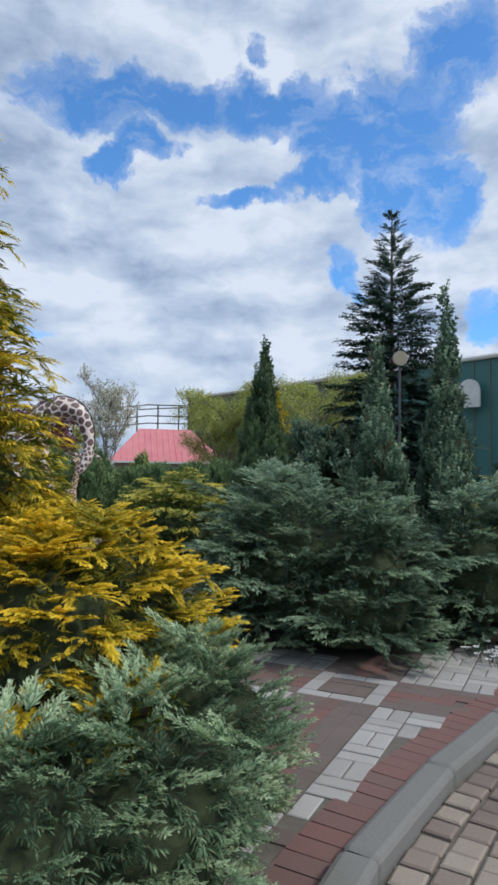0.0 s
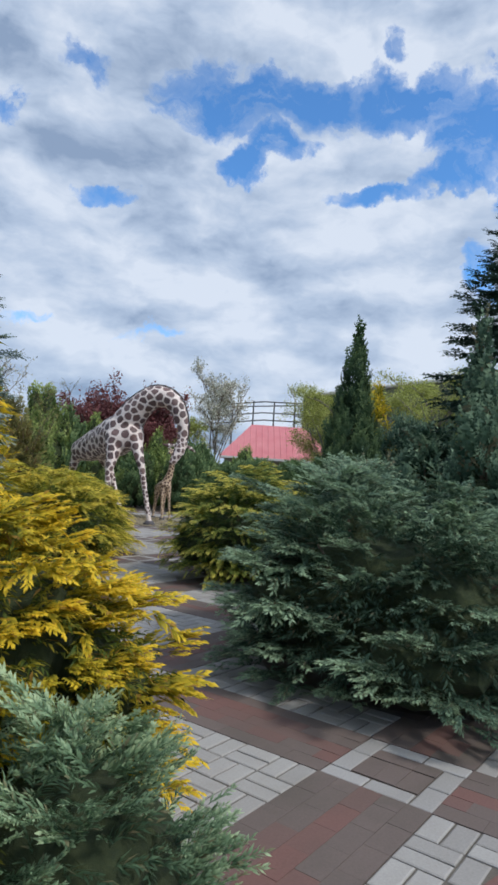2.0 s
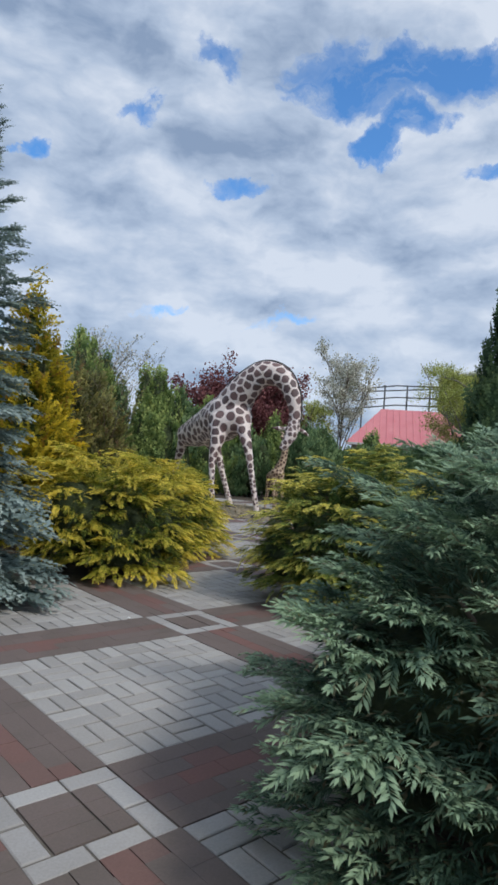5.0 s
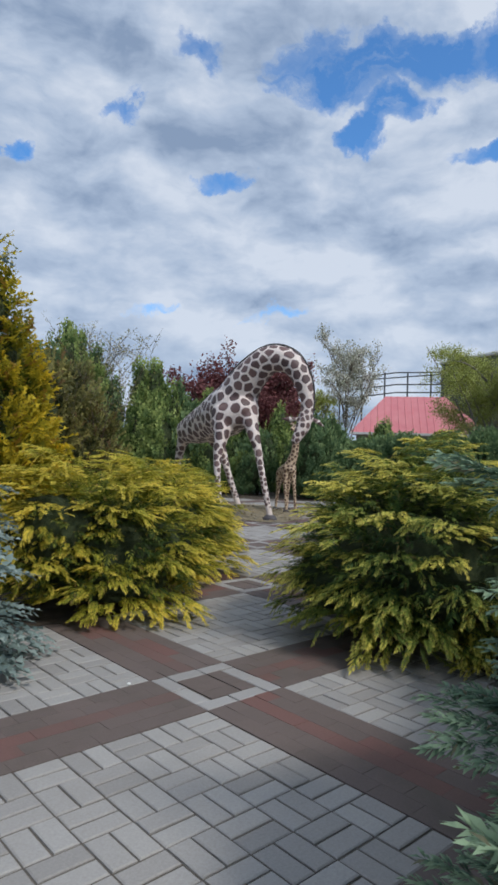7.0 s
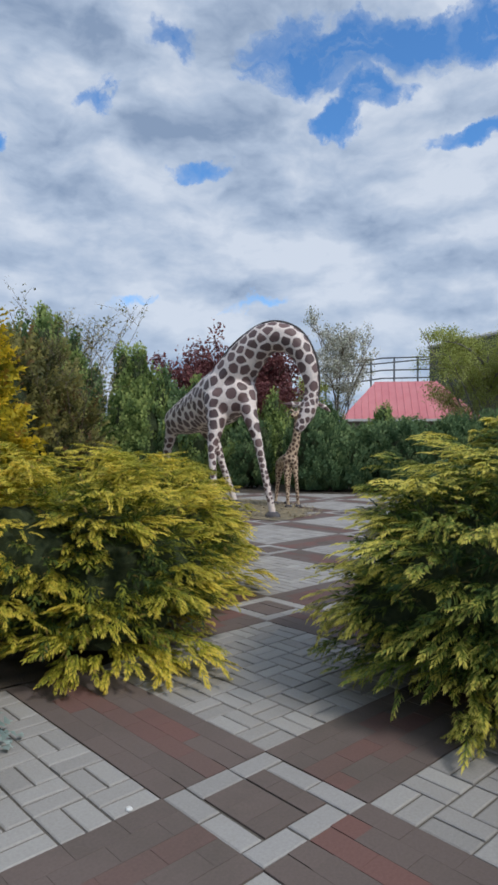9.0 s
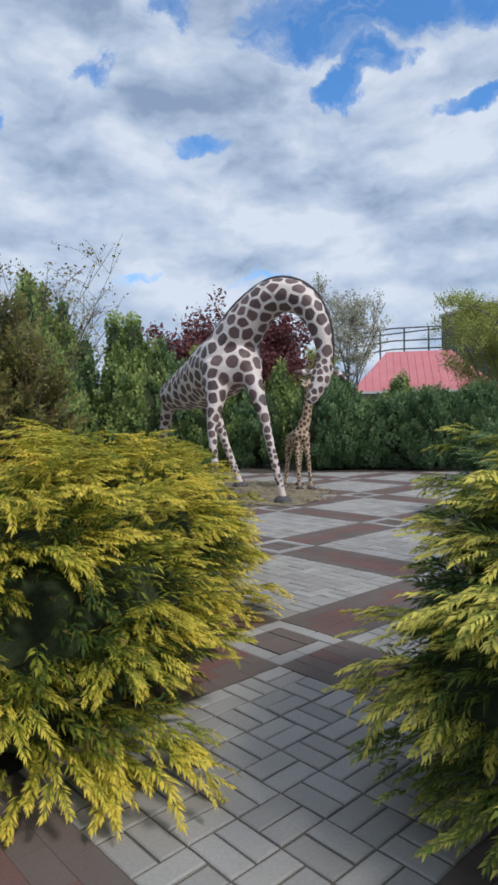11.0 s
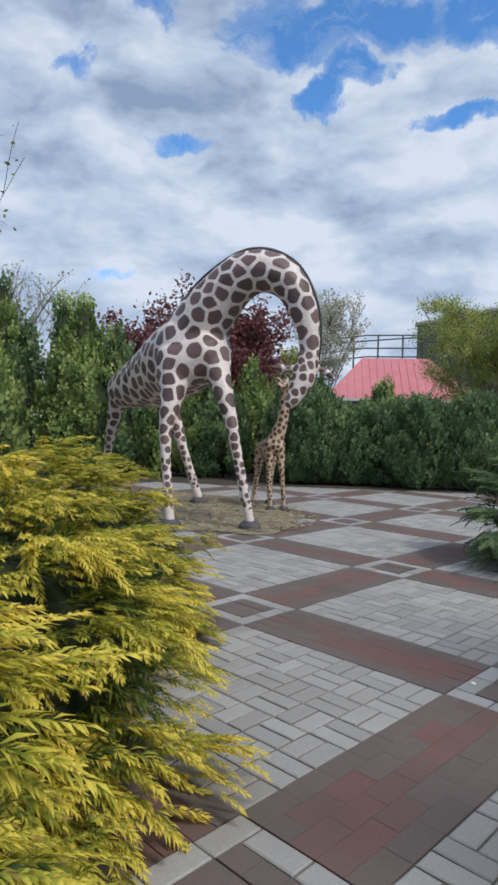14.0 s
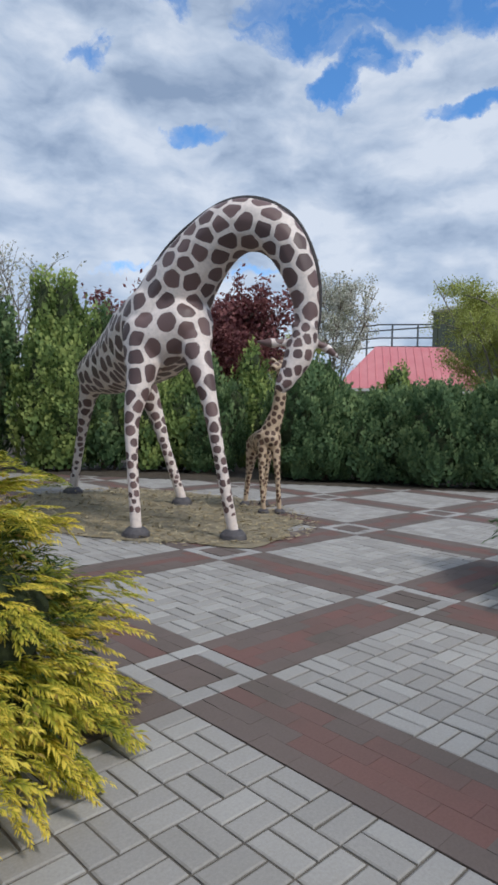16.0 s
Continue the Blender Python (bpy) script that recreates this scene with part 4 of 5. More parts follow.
part("edge_row_pavers", mesh("edge_row_pavers", np.concatenate(VV), np.concatenate(FF), RED), pavement, kind="stuff")
sett_path = thing("sett_path", (0, 0, 0), "path of worn beige concrete setts with gaps", "path", kind="structure")
part("joint_sand", sheet("sett_joints", [(-14, -8.5), (-14, -13), (-2, -13), (-2, -10.4), (-3.6, -9.8), (-4.8, -9.15), (-5.8, -8.78), (-6.6, -8.58), (-8.3, -8.4)], -0.02, JOINT), sett_path)
sett_jobs, VV, FF, off = [], [], [], 0
for r in range(24):
    sx, sy, sa, sl = along(66 + r, -0.15 - r * 0.125)
    for k, (x, y, a) in enumerate(zip(sx, sy, sa)):
        l = rng.uniform(0.8, 0.92) * 0.13
        j = (x, y, a + rng.normal(0, 0.03), l, rng.normal(-0.004, 0.003))
        if r < 6 and -9.0 < x < -5.0:
            sett_jobs.append(j)
        else:
            v, f = block(l, 0.112, 0.04, 0.009, 0.006)
            c, s = math.cos(j[2]), math.sin(j[2])
            VV.append(np.c_[v[:, 0] * c - v[:, 1] * s + x, v[:, 0] * s + v[:, 1] * c + y, v[:, 2] + j[4]])
            FF.append(f + off)
            off += len(v)
part("setts", mesh("setts", np.concatenate(VV), np.concatenate(FF), SETT), sett_path, kind="stuff")

# straw and gravel under the statue
a = np.linspace(0, 2 * math.pi, 60, endpoint=False)
rr = 1 + 0.06 * np.sin(3 * a) + 0.05 * np.sin(7 * a + 1) + 0.03 * np.sin(13 * a)
patch = np.c_[2.75 + 1.62 * rr * np.cos(a) + 0.18 * np.sin(a), 4.25 + 2.2 * rr * np.sin(a)]
tagged(new("gravel_patch", sheet("gravel_patch", patch, 0.009, STRAW)), "patch of straw-coloured gravel and dry leaves", "gravel", kind="structure")
n = 5200
pa, pr = rng.uniform(0, 6.283, n), np.sqrt(rng.uniform(0, 1.16, n))
C = np.c_[2.75 + 1.62 * pr * np.cos(pa), 4.25 + 2.2 * pr * np.sin(pa), rng.uniform(0.010, 0.03, n)]
sz = rng.uniform(0.02, 0.07, n)
R = turn_to(np.c_[rng.normal(size=(n, 2)), rng.normal(size=n) * 0.15], np.tile((0, 0, 1.0), (n, 1)) + rng.normal(size=(n, 3)) * 0.3)
quad = np.array([(0, -0.14, 0), (1, -0.1, 0.05), (1, 0.1, 0.05), (0, 0.14, 0)])
V = (np.einsum("nij,vj->nvi", R, quad) * sz[:, None, None] + C[:, None, :]).reshape(-1, 3)
STRAW_BIT = stone("straw_bit", (0.20, 0.15, 0.08), (0.36, 0.29, 0.17), (0.48, 0.41, 0.27), stain_amount=0.1)
tagged(new("dry_straw", mesh("dry_straw", V, np.arange(4 * n).reshape(-1, 4), STRAW_BIT)), "scattered dry straw and leaf bits", "straw", kind="stuff")


# ---- statues ----
def swept(bm, pts, radii, per=14):
    pts = curve_points(pts, per * (len(pts) - 1))
    r = np.interp(np.linspace(0, 1, len(pts)), np.linspace(0, 1, len(radii)), radii)
    for p, q in zip(pts, r):
        bmesh.ops.create_icosphere(bm, subdivisions=2, radius=q, matrix=Matrix.Translation(p))


def statue(name, at, limbs, hide, voxel, label, extras, size_of):
    """One closed painted body grown round its limbs, with hooves and mane in the same mesh."""
    o = Vector(at)
    bm = bmesh.new()
    for pts, radii in limbs:
        swept(bm, [tuple(Vector(p) - o) for p in pts], radii)
    raw = new(name + "_raw", from_bm(name + "_raw", bm, hide))
    m = raw.modifiers.new("union", "REMESH")
    m.mode, m.voxel_size, m.use_smooth_shade = "VOXEL", voxel, True
    s = raw.modifiers.new("soften", "SMOOTH")
    s.factor, s.iterations = 0.5, 6
    me = bpy.data.meshes.new_from_object(raw.evaluated_get(bpy.context.evaluated_depsgraph_get()))
    bpy.data.objects.remove(raw)
    bm = bmesh.new()
    bm.from_mesh(me)
    for pts, radii, index, flat in extras:
        pts = curve_points([tuple(Vector(p) - o) for p in pts], max(6, 5 * len(pts)))
        r = np.interp(np.linspace(0, 1, len(pts)), np.linspace(0, 1, len(radii)), radii)
        V, F = tube(pts, r, 10)
        vs = [bm.verts.new(tuple(v)) for v in V]
        for f in F:
            bm.faces.new([vs[q] for q in f]).material_index = index
        for ring in (vs[:10], vs[-10:]):
            bm.faces.new(ring).material_index = index
    bmesh.ops.recalc_face_normals(bm, faces=bm.faces[:])
    me = from_bm(name, bm, [hide, HOOF, MANE], True)
    hide_patches(me, size_of, 7)
    ob = new(name, me)
    ob.location = at
    return tagged(ob, label, "statue")


def hoof(p, r, h=0.1):
    x, y, _ = p
    return ([(x, y, 0.0), (x, y, h * 0.5), (x, y, h)], [r * 1.75, r * 1.6, r * 0.95], 1, False)


NECK = [(2.38, 3.42, 2.32), (2.37, 3.14, 2.66), (2.42, 2.86, 2.94), (2.50, 2.59, 3.13), (2.61, 2.34, 3.155), (2.73, 2.10, 3.03), (2.82, 1.93, 2.73), (2.86, 1.83, 2.36), (2.84, 1.81, 2.02)]
NECK_R = [0.46, 0.37, 0.315, 0.29, 0.265, 0.23, 0.185, 0.135, 0.115]
FEET = [(1.68, 2.95, 0.0), (2.38, 2.28, 0.0), (3.44, 4.45, 0.0), (2.78, 6.21, 0.0)]
mane = []
ring = curve_points(NECK, 24)
middle = np.array([2.6, 2.6, 2.45])
for k, p in enumerate(ring):
    r = np.interp(k / 23, np.linspace(0, 1, len(NECK_R)), NECK_R)
    out = p - middle
    out -= np.array([0.70, 0.717, 0]) * out.dot((0.70, 0.717, 0))
    mane.append(tuple(p + out / np.linalg.norm(out) * r * 0.98))
giraffe = statue("giraffe_statue", (2.4, 3.9, 0.0), [
    ([(1.68, 2.95, 0.07), (1.70, 3.07, 0.73), (1.75, 3.16, 1.18), (1.88, 3.22, 1.60), (2.05, 3.35, 2.05)], [0.065, 0.064, 0.085, 0.155, 0.28]),
    ([(2.38, 2.28, 0.07), (2.29, 2.43, 0.87), (2.27, 2.59, 1.43), (2.29, 2.80, 1.85), (2.36, 3.05, 2.2)], [0.065, 0.068, 0.095, 0.155, 0.28]),
    ([(3.44, 4.45, 0.07), (3.30, 4.66, 0.78), (3.22, 4.85, 1.31), (3.0, 4.95, 1.75)], [0.07, 0.074, 0.12, 0.24]),
    ([(2.78, 6.21, 0.07), (2.78, 5.98, 0.90), (2.74, 5.72, 1.50), (2.70, 5.35, 1.80)], [0.07, 0.078, 0.14, 0.28]),
    ([(2.78, 5.55, 1.76), (2.75, 5.1, 1.85), (2.66, 4.5, 1.98), (2.48, 3.85, 2.12), (2.35, 3.42, 2.24)], [0.30, 0.39, 0.47, 0.53, 0.50]),
    ([(2.10, 3.25, 2.0), (2.25, 3.05, 2.15)], [0.30, 0.30]),
    (NECK, NECK_R),
    ([(2.84, 1.81, 2.05), (2.77, 1.83, 1.83), (2.69, 1.85, 1.68), (2.62, 1.88, 1.55)], [0.13, 0.145, 0.11, 0.085]),
    ([(2.76, 1.92, 1.98), (2.62, 2.04, 1.96), (2.50, 2.15, 1.97)], [0.03, 0.055, 0.02]),
    ([(2.90, 1.76, 1.99), (3.00, 1.66, 1.92), (3.09, 1.58, 1.83)], [0.03, 0.05, 0.02]),
    ([(2.86, 1.74, 2.05), (2.83, 1.70, 2.12)], [0.03, 0.035]),
    ([(2.76, 1.86, 2.06), (2.72, 1.86, 2.13)], [0.03, 0.035]),
], HIDE, 0.022, "large giraffe statue, cream with brown patches, neck bent down", [
    (mane, [0.015, 0.032, 0.036, 0.034, 0.02], 2, False)] + [hoof(f, 0.085) for f in FEET],
    lambda V: np.where((V[:, 1] < -1.85) & (V[:, 2] < 2.15) & (V[:, 2] > 1.4), 0.115, np.interp(V[:, 2], [0.3, 0.9, 1.3, 1.7], [0.075, 0.10, 0.15, 0.205])))
young = statue("giraffe_calf_statue", (3.95, 3.6, 0.0), [
    ([(3.81, 3.26, 0.05), (3.79, 3.29, 0.50), (3.83, 3.33, 0.98)], [0.035, 0.04, 0.085]),
    ([(3.98, 3.15, 0.05), (3.96, 3.18, 0.50), (3.97, 3.26, 0.98)], [0.035, 0.04, 0.085]),
    ([(4.12, 3.92, 0.05), (4.12, 3.86, 0.45), (4.12, 3.78, 0.85)], [0.035, 0.045, 0.11]),
    ([(4.36, 3.80, 0.05), (4.34, 3.76, 0.45), (4.28, 3.70, 0.85)], [0.035, 0.045, 0.11]),
    ([(4.20, 3.80, 0.86), (4.06, 3.56, 0.90), (3.91, 3.30, 0.95)], [0.14, 0.16, 0.155]),
    ([(3.91, 3.30, 1.0), (3.97, 3.22, 1.30), (3.99, 3.19, 1.62), (3.99, 3.17, 1.84)], [0.13, 0.09, 0.075, 0.075]),
    ([(3.99, 3.17, 1.85), (3.88, 3.13, 1.86), (3.74, 3.08, 1.83)], [0.085, 0.07, 0.045]),
    ([(4.05, 3.16, 1.90), (4.16, 3.10, 1.95)], [0.02, 0.03]),
    ([(3.98, 3.24, 1.90), (3.94, 3.32, 1.96)], [0.02, 0.03]),
    ([(3.98, 3.15, 1.90), (3.98, 3.14, 2.02)], [0.018, 0.022]),
], HIDE_YOUNG, 0.014, "small giraffe calf statue, tan with dark spots", [hoof(f, 0.045, 0.06) for f in ((3.81, 3.26, 0), (3.98, 3.15, 0), (4.12, 3.92, 0), (4.36, 3.80, 0))],
    lambda V: np.interp(V[:, 2], [0.2, 0.6, 0.8], [0.05, 0.06, 0.085]))


# ---- shrubs beside the path ----
HEDGE_TWIGS = dict(twigs=6, nodes=3, width=0.22, twig=0.5, slim=0.08)
FAR = dict(twigs=6, nodes=4, width=0.22, twig=0.48, slim=0.07)
GOLD_LABEL = "wide golden-yellow juniper with feathery drooping tips"
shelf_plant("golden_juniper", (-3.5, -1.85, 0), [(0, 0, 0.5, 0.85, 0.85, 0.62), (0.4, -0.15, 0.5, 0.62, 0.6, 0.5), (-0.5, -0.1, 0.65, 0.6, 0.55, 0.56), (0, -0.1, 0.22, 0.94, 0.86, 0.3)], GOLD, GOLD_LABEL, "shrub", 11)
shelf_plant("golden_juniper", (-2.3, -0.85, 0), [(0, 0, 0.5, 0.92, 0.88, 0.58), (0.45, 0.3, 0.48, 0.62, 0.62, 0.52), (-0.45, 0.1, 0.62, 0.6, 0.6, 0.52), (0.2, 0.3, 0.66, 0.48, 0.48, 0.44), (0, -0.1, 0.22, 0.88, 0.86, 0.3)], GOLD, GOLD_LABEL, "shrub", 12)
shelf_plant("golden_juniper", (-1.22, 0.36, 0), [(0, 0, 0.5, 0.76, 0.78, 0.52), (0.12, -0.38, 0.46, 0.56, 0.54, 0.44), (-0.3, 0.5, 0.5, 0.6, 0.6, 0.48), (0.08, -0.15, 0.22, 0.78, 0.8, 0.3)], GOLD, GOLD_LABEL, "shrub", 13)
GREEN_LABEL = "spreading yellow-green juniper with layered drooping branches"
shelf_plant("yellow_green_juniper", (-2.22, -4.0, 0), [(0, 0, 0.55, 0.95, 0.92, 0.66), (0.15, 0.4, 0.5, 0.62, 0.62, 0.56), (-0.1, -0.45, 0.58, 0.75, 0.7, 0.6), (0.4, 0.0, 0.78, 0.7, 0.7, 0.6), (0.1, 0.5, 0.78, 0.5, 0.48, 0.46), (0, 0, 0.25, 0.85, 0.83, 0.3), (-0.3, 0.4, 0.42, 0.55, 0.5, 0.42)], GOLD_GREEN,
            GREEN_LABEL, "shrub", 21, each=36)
shelf_plant("yellow_green_juniper", (-0.6, -3.9, 0), [(0, 0, 0.45, 0.9, 0.85, 0.6), (0.6, 0.2, 0.4, 0.7, 0.6, 0.5)], GOLD_GREEN, GREEN_LABEL, "shrub", 22, gap=(0.32, 0.23), each=28, size=0.24, fill=6)
DARK_LABEL = "broad dark blue-green juniper with arching layered branches"
TUFT = dict(threads=24, width=0.033, thread=0.34, flat=0.42, droop=0.12, spread=0.85)
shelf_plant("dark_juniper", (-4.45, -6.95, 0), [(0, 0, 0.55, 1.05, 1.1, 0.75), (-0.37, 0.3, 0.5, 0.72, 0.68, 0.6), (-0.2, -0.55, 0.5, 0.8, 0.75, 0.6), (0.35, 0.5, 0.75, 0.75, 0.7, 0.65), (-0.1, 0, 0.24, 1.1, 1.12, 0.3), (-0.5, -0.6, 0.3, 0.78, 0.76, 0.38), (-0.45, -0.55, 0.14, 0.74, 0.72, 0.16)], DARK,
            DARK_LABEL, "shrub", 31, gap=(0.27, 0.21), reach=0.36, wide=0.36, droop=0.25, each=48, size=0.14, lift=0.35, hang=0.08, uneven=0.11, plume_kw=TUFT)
shelf_plant("dark_juniper", (-2.9, -6.1, 0), [(0, 0, 0.55, 0.9, 0.75, 0.75), (0.6, 0.2, 0.5, 0.7, 0.7, 0.6)], DARK,
            DARK_LABEL, "shrub", 32, gap=(0.31, 0.23), reach=0.38, wide=0.38, droop=0.25, each=28, size=0.175, lift=0.35, hang=0.08, uneven=0.11, fill=6, plume_kw=TUFT)
shelf_plant("dark_juniper", (-3.55, -8.35, 0), [(0, 0, 0.5, 0.95, 0.8, 0.7), (0.6, -0.3, 0.5, 0.8, 0.8, 0.65), (-0.45, -0.05, 0.4, 0.6, 0.55, 0.5)], DARK,
            DARK_LABEL, "shrub", 33, gap=(0.31, 0.23), reach=0.38, wide=0.38, droop=0.25, each=28, size=0.175, lift=0.35, hang=0.08, uneven=0.11, fill=6, plume_kw=TUFT)
shelf_plant("yellow_green_juniper", (-2.75, -8.6, 0), [(0, 0, 0.7, 0.65, 0.65, 0.65)], GOLD_GREEN, "rounded yellow-green juniper among the dark ones", "shrub", 23, gap=(0.32, 0.23), each=28, fill=6)
shelf_plant("dark_juniper", (3.15, -0.9, 0), [(0, 0, 0.4, 0.8, 0.75, 0.5), (0.7, -0.2, 0.45, 0.7, 0.6, 0.55)], HEDGE,
            "low dark green juniper spreading over the paving edge", "shrub", 34, gap=(0.34, 0.24), each=24, size=0.25, fill=6)
CURL = dict(threads=22, droop=-0.05, width=0.036, thread=0.30, flat=0.5, spread=0.8)
shelf_plant("blue_juniper", (-8.1, -7.75, 0), [(0, 0, 0.27, 0.60, 0.48, 0.36), (0.38, 0.0, 0.34, 0.46, 0.42, 0.36), (-0.5, 0.1, 0.26, 0.55, 0.5, 0.36), (-0.2, -0.2, 0.24, 0.4, 0.36, 0.32)], BLUE,
            "low silvery blue-green juniper with short tufted tips", "shrub", 41, gap=(0.145, 0.12), reach=0.18, wide=0.18, droop=0.15, each=26, size=0.09, lift=0.35, hang=0.0, uneven=0.045, core=0.62, fill=9, plume_kw=CURL)
FLAT = dict(threads=22, droop=0.12, width=0.042, thread=0.32, flat=0.15, spread=0.65)
shelf_plant("golden_thuja", (-7.55, -7.08, 0), [(0, 0, 0.6, 0.58, 0.55, 0.58), (0.2, -0.18, 0.5, 0.42, 0.4, 0.48), (-0.4, -0.05, 0.6, 0.5, 0.5, 0.52)], THUJA_GOLD,
            "rounded bright golden thuja with flat hanging sprays", "shrub", 42, gap=(0.15, 0.125), reach=0.20, wide=0.20, droop=0.3, each=24, size=0.12, lift=0.4, hang=0.15, uneven=0.04, core=0.66, fill=7, plume_kw=FLAT)
shelf_plant("golden_thuja", (-7.70, -6.26, 0), cone_lobes(3.4, 0.76, 7), THUJA_GOLD,
            "tall golden thuja with loose arching side branches", "conifer", 43, gap=(0.25, 0.19), reach=0.44, wide=0.30, droop=0.4, each=24, size=0.20, lift=0.3, hang=0.2, uneven=0.10, core=0.5, fill=7, plume_kw=dict(threads=20, width=0.026, thread=0.32))
shelf_plant("golden_thuja", (-8.03, -7.72, 0), [(0, 0, 0.47, 0.1, 0.09, 0.2), (-0.22, 0.0, 0.42, 0.08, 0.08, 0.16)], THUJA_GOLD,
            "small golden-brown thuja growing through the blue juniper", "shrub", 44, gap=(0.1, 0.09), reach=0.14, wide=0.12, droop=0.1, each=14, size=0.09, lift=0.9, hang=0.0, uneven=0.03, plume_kw=FLAT)
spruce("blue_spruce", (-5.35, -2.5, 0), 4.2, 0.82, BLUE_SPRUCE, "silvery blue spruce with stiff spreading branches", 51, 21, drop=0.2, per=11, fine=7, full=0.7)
lobed_plant("golden_thuja", (-3.67, 0.15, 0), cone_lobes(3.6, 0.85, 7), THUJA_GOLD, "tall golden thuja cone with olive lower branches", "conifer", 60, 0.36, 0.45, 0.15, 52, 0.0, 0.25, **FAR)
lobed_plant("bronze_shrub", (-2.35, 1.35, 0), [(0, 0, 1.05, 0.85, 0.8, 1.05), (0.0, 0.1, 1.75, 0.6, 0.55, 0.75), (-0.5, 0.6, 1.4, 0.8, 0.7, 1.2), (-0.55, -0.3, 1.45, 0.6, 0.55, 1.0)], BRONZE,
            "tall bronze-green shrub with thin bare twigs", "shrub", 62, 0.36, 0.5, 0.1, 53, 0.0, 0.35, core=0.62, twigs=7, nodes=4)

# ---- taller conifers by the start ----
lobed_plant("column_cypress", (-0.95, -4.85, 0), cone_lobes(3.6, 0.62, 7), COLUMN, "slender dark green columnar cypress", "conifer", 110, 0.28, 0.8, 0.05, 61, 0.0, 0.6, **FAR)
lobed_plant("column_juniper", (-3.2, -7.25, 0), cone_lobes(2.85, 0.45, 6), DARK, "narrow grey-green upright juniper", "conifer", 80, 0.3, 0.8, 0.05, 62, 0.0, 0.6, **FAR)
lobed_plant("column_juniper", (-1.6, -7.7, 0), cone_lobes(3.95, 0.4, 8), DARK, "narrow grey-green upright juniper", "conifer", 75, 0.32, 0.8, 0.05, 63, 0.0, 0.6, **FAR)
lobed_plant("column_juniper", (-1.45, -8.6, 0), cone_lobes(2.5, 0.6, 6), DARK, "narrow grey-green upright juniper", "conifer", 70, 0.32, 0.8, 0.05, 64, 0.0, 0.6, **FAR)
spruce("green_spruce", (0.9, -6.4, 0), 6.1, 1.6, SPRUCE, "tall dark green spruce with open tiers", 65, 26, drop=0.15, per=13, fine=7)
for k, (x, y, h, r) in enumerate([(0.2, -5.6, 2.4, 0.8), (-1.9, -5.7, 1.7, 0.8), (1.6, -4.6, 2.7, 0.9)]):
    lobed_plant("upright_juniper", (x, y, 0), [(0, 0, h * 0.42, r, r, h * 0.45), (0.2, 0.15, h * 0.65, r * 0.6, r * 0.6, h * 0.32)], DARK,
                "bushy grey-green upright juniper", "shrub", 50, 0.38, 0.5, 0.15, 70 + k, 0.3, 0.3, **FAR)
lobed_plant("golden_thuja", (2.6, -3.5, 0), cone_lobes(3.3, 0.7, 5), THUJA_GOLD, "golden thuja behind the dark cypress", "conifer", 45, 0.36, 0.45, 0.15, 75, 0.0, 0.3, **FAR)

# ---- hedge and trees behind the statue ----
rng = np.random.default_rng(9)
for k in range(9):
    s = k / 8
    x, y = 7.2 + 3.4 * s + rng.uniform(-0.2, 0.2), 5.9 - 4.3 * s + rng.uniform(-0.2, 0.2)
    h = (2.35, 1.9, 1.8, 1.9, 2.0, 1.9, 2.1, 2.2, 2.1)[k]
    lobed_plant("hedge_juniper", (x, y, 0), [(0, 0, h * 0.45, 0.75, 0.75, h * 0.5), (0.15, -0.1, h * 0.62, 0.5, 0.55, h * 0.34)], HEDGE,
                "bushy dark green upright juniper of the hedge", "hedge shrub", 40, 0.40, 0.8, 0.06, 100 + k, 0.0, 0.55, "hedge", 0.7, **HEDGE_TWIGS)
for k in range(12):
    s = k / 11
    x, y = 6.9 - 6.5 * s + rng.uniform(-0.3, 0.3), 7.6 + 5.0 * s + rng.uniform(-0.3, 0.3)
    h = (2.4, 2.7, 3.0, 3.5, 3.9, 4.1, 4.4, 4.5, 4.6, 4.4, 4.5, 4.6)[k] * rng.uniform(0.92, 1.06)
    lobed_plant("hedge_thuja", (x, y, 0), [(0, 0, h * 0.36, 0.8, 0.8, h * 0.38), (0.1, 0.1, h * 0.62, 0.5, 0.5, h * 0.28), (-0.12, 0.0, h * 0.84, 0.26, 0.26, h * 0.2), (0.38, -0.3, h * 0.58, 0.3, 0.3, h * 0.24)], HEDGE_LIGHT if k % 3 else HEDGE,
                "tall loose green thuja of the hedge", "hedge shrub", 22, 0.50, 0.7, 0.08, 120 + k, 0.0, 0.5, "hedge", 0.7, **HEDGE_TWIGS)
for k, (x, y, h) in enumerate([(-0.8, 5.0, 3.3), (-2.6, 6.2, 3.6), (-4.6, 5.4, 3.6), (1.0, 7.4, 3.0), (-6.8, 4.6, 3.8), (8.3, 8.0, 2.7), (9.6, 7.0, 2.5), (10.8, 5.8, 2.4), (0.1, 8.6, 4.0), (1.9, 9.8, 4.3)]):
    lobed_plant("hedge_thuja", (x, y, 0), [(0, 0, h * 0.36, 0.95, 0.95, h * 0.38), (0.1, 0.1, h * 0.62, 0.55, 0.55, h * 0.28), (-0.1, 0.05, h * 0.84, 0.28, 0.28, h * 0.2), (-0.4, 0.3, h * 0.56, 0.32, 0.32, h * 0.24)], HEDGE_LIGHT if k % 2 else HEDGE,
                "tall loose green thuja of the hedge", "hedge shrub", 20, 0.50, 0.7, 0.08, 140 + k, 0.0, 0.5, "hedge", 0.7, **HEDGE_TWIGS)
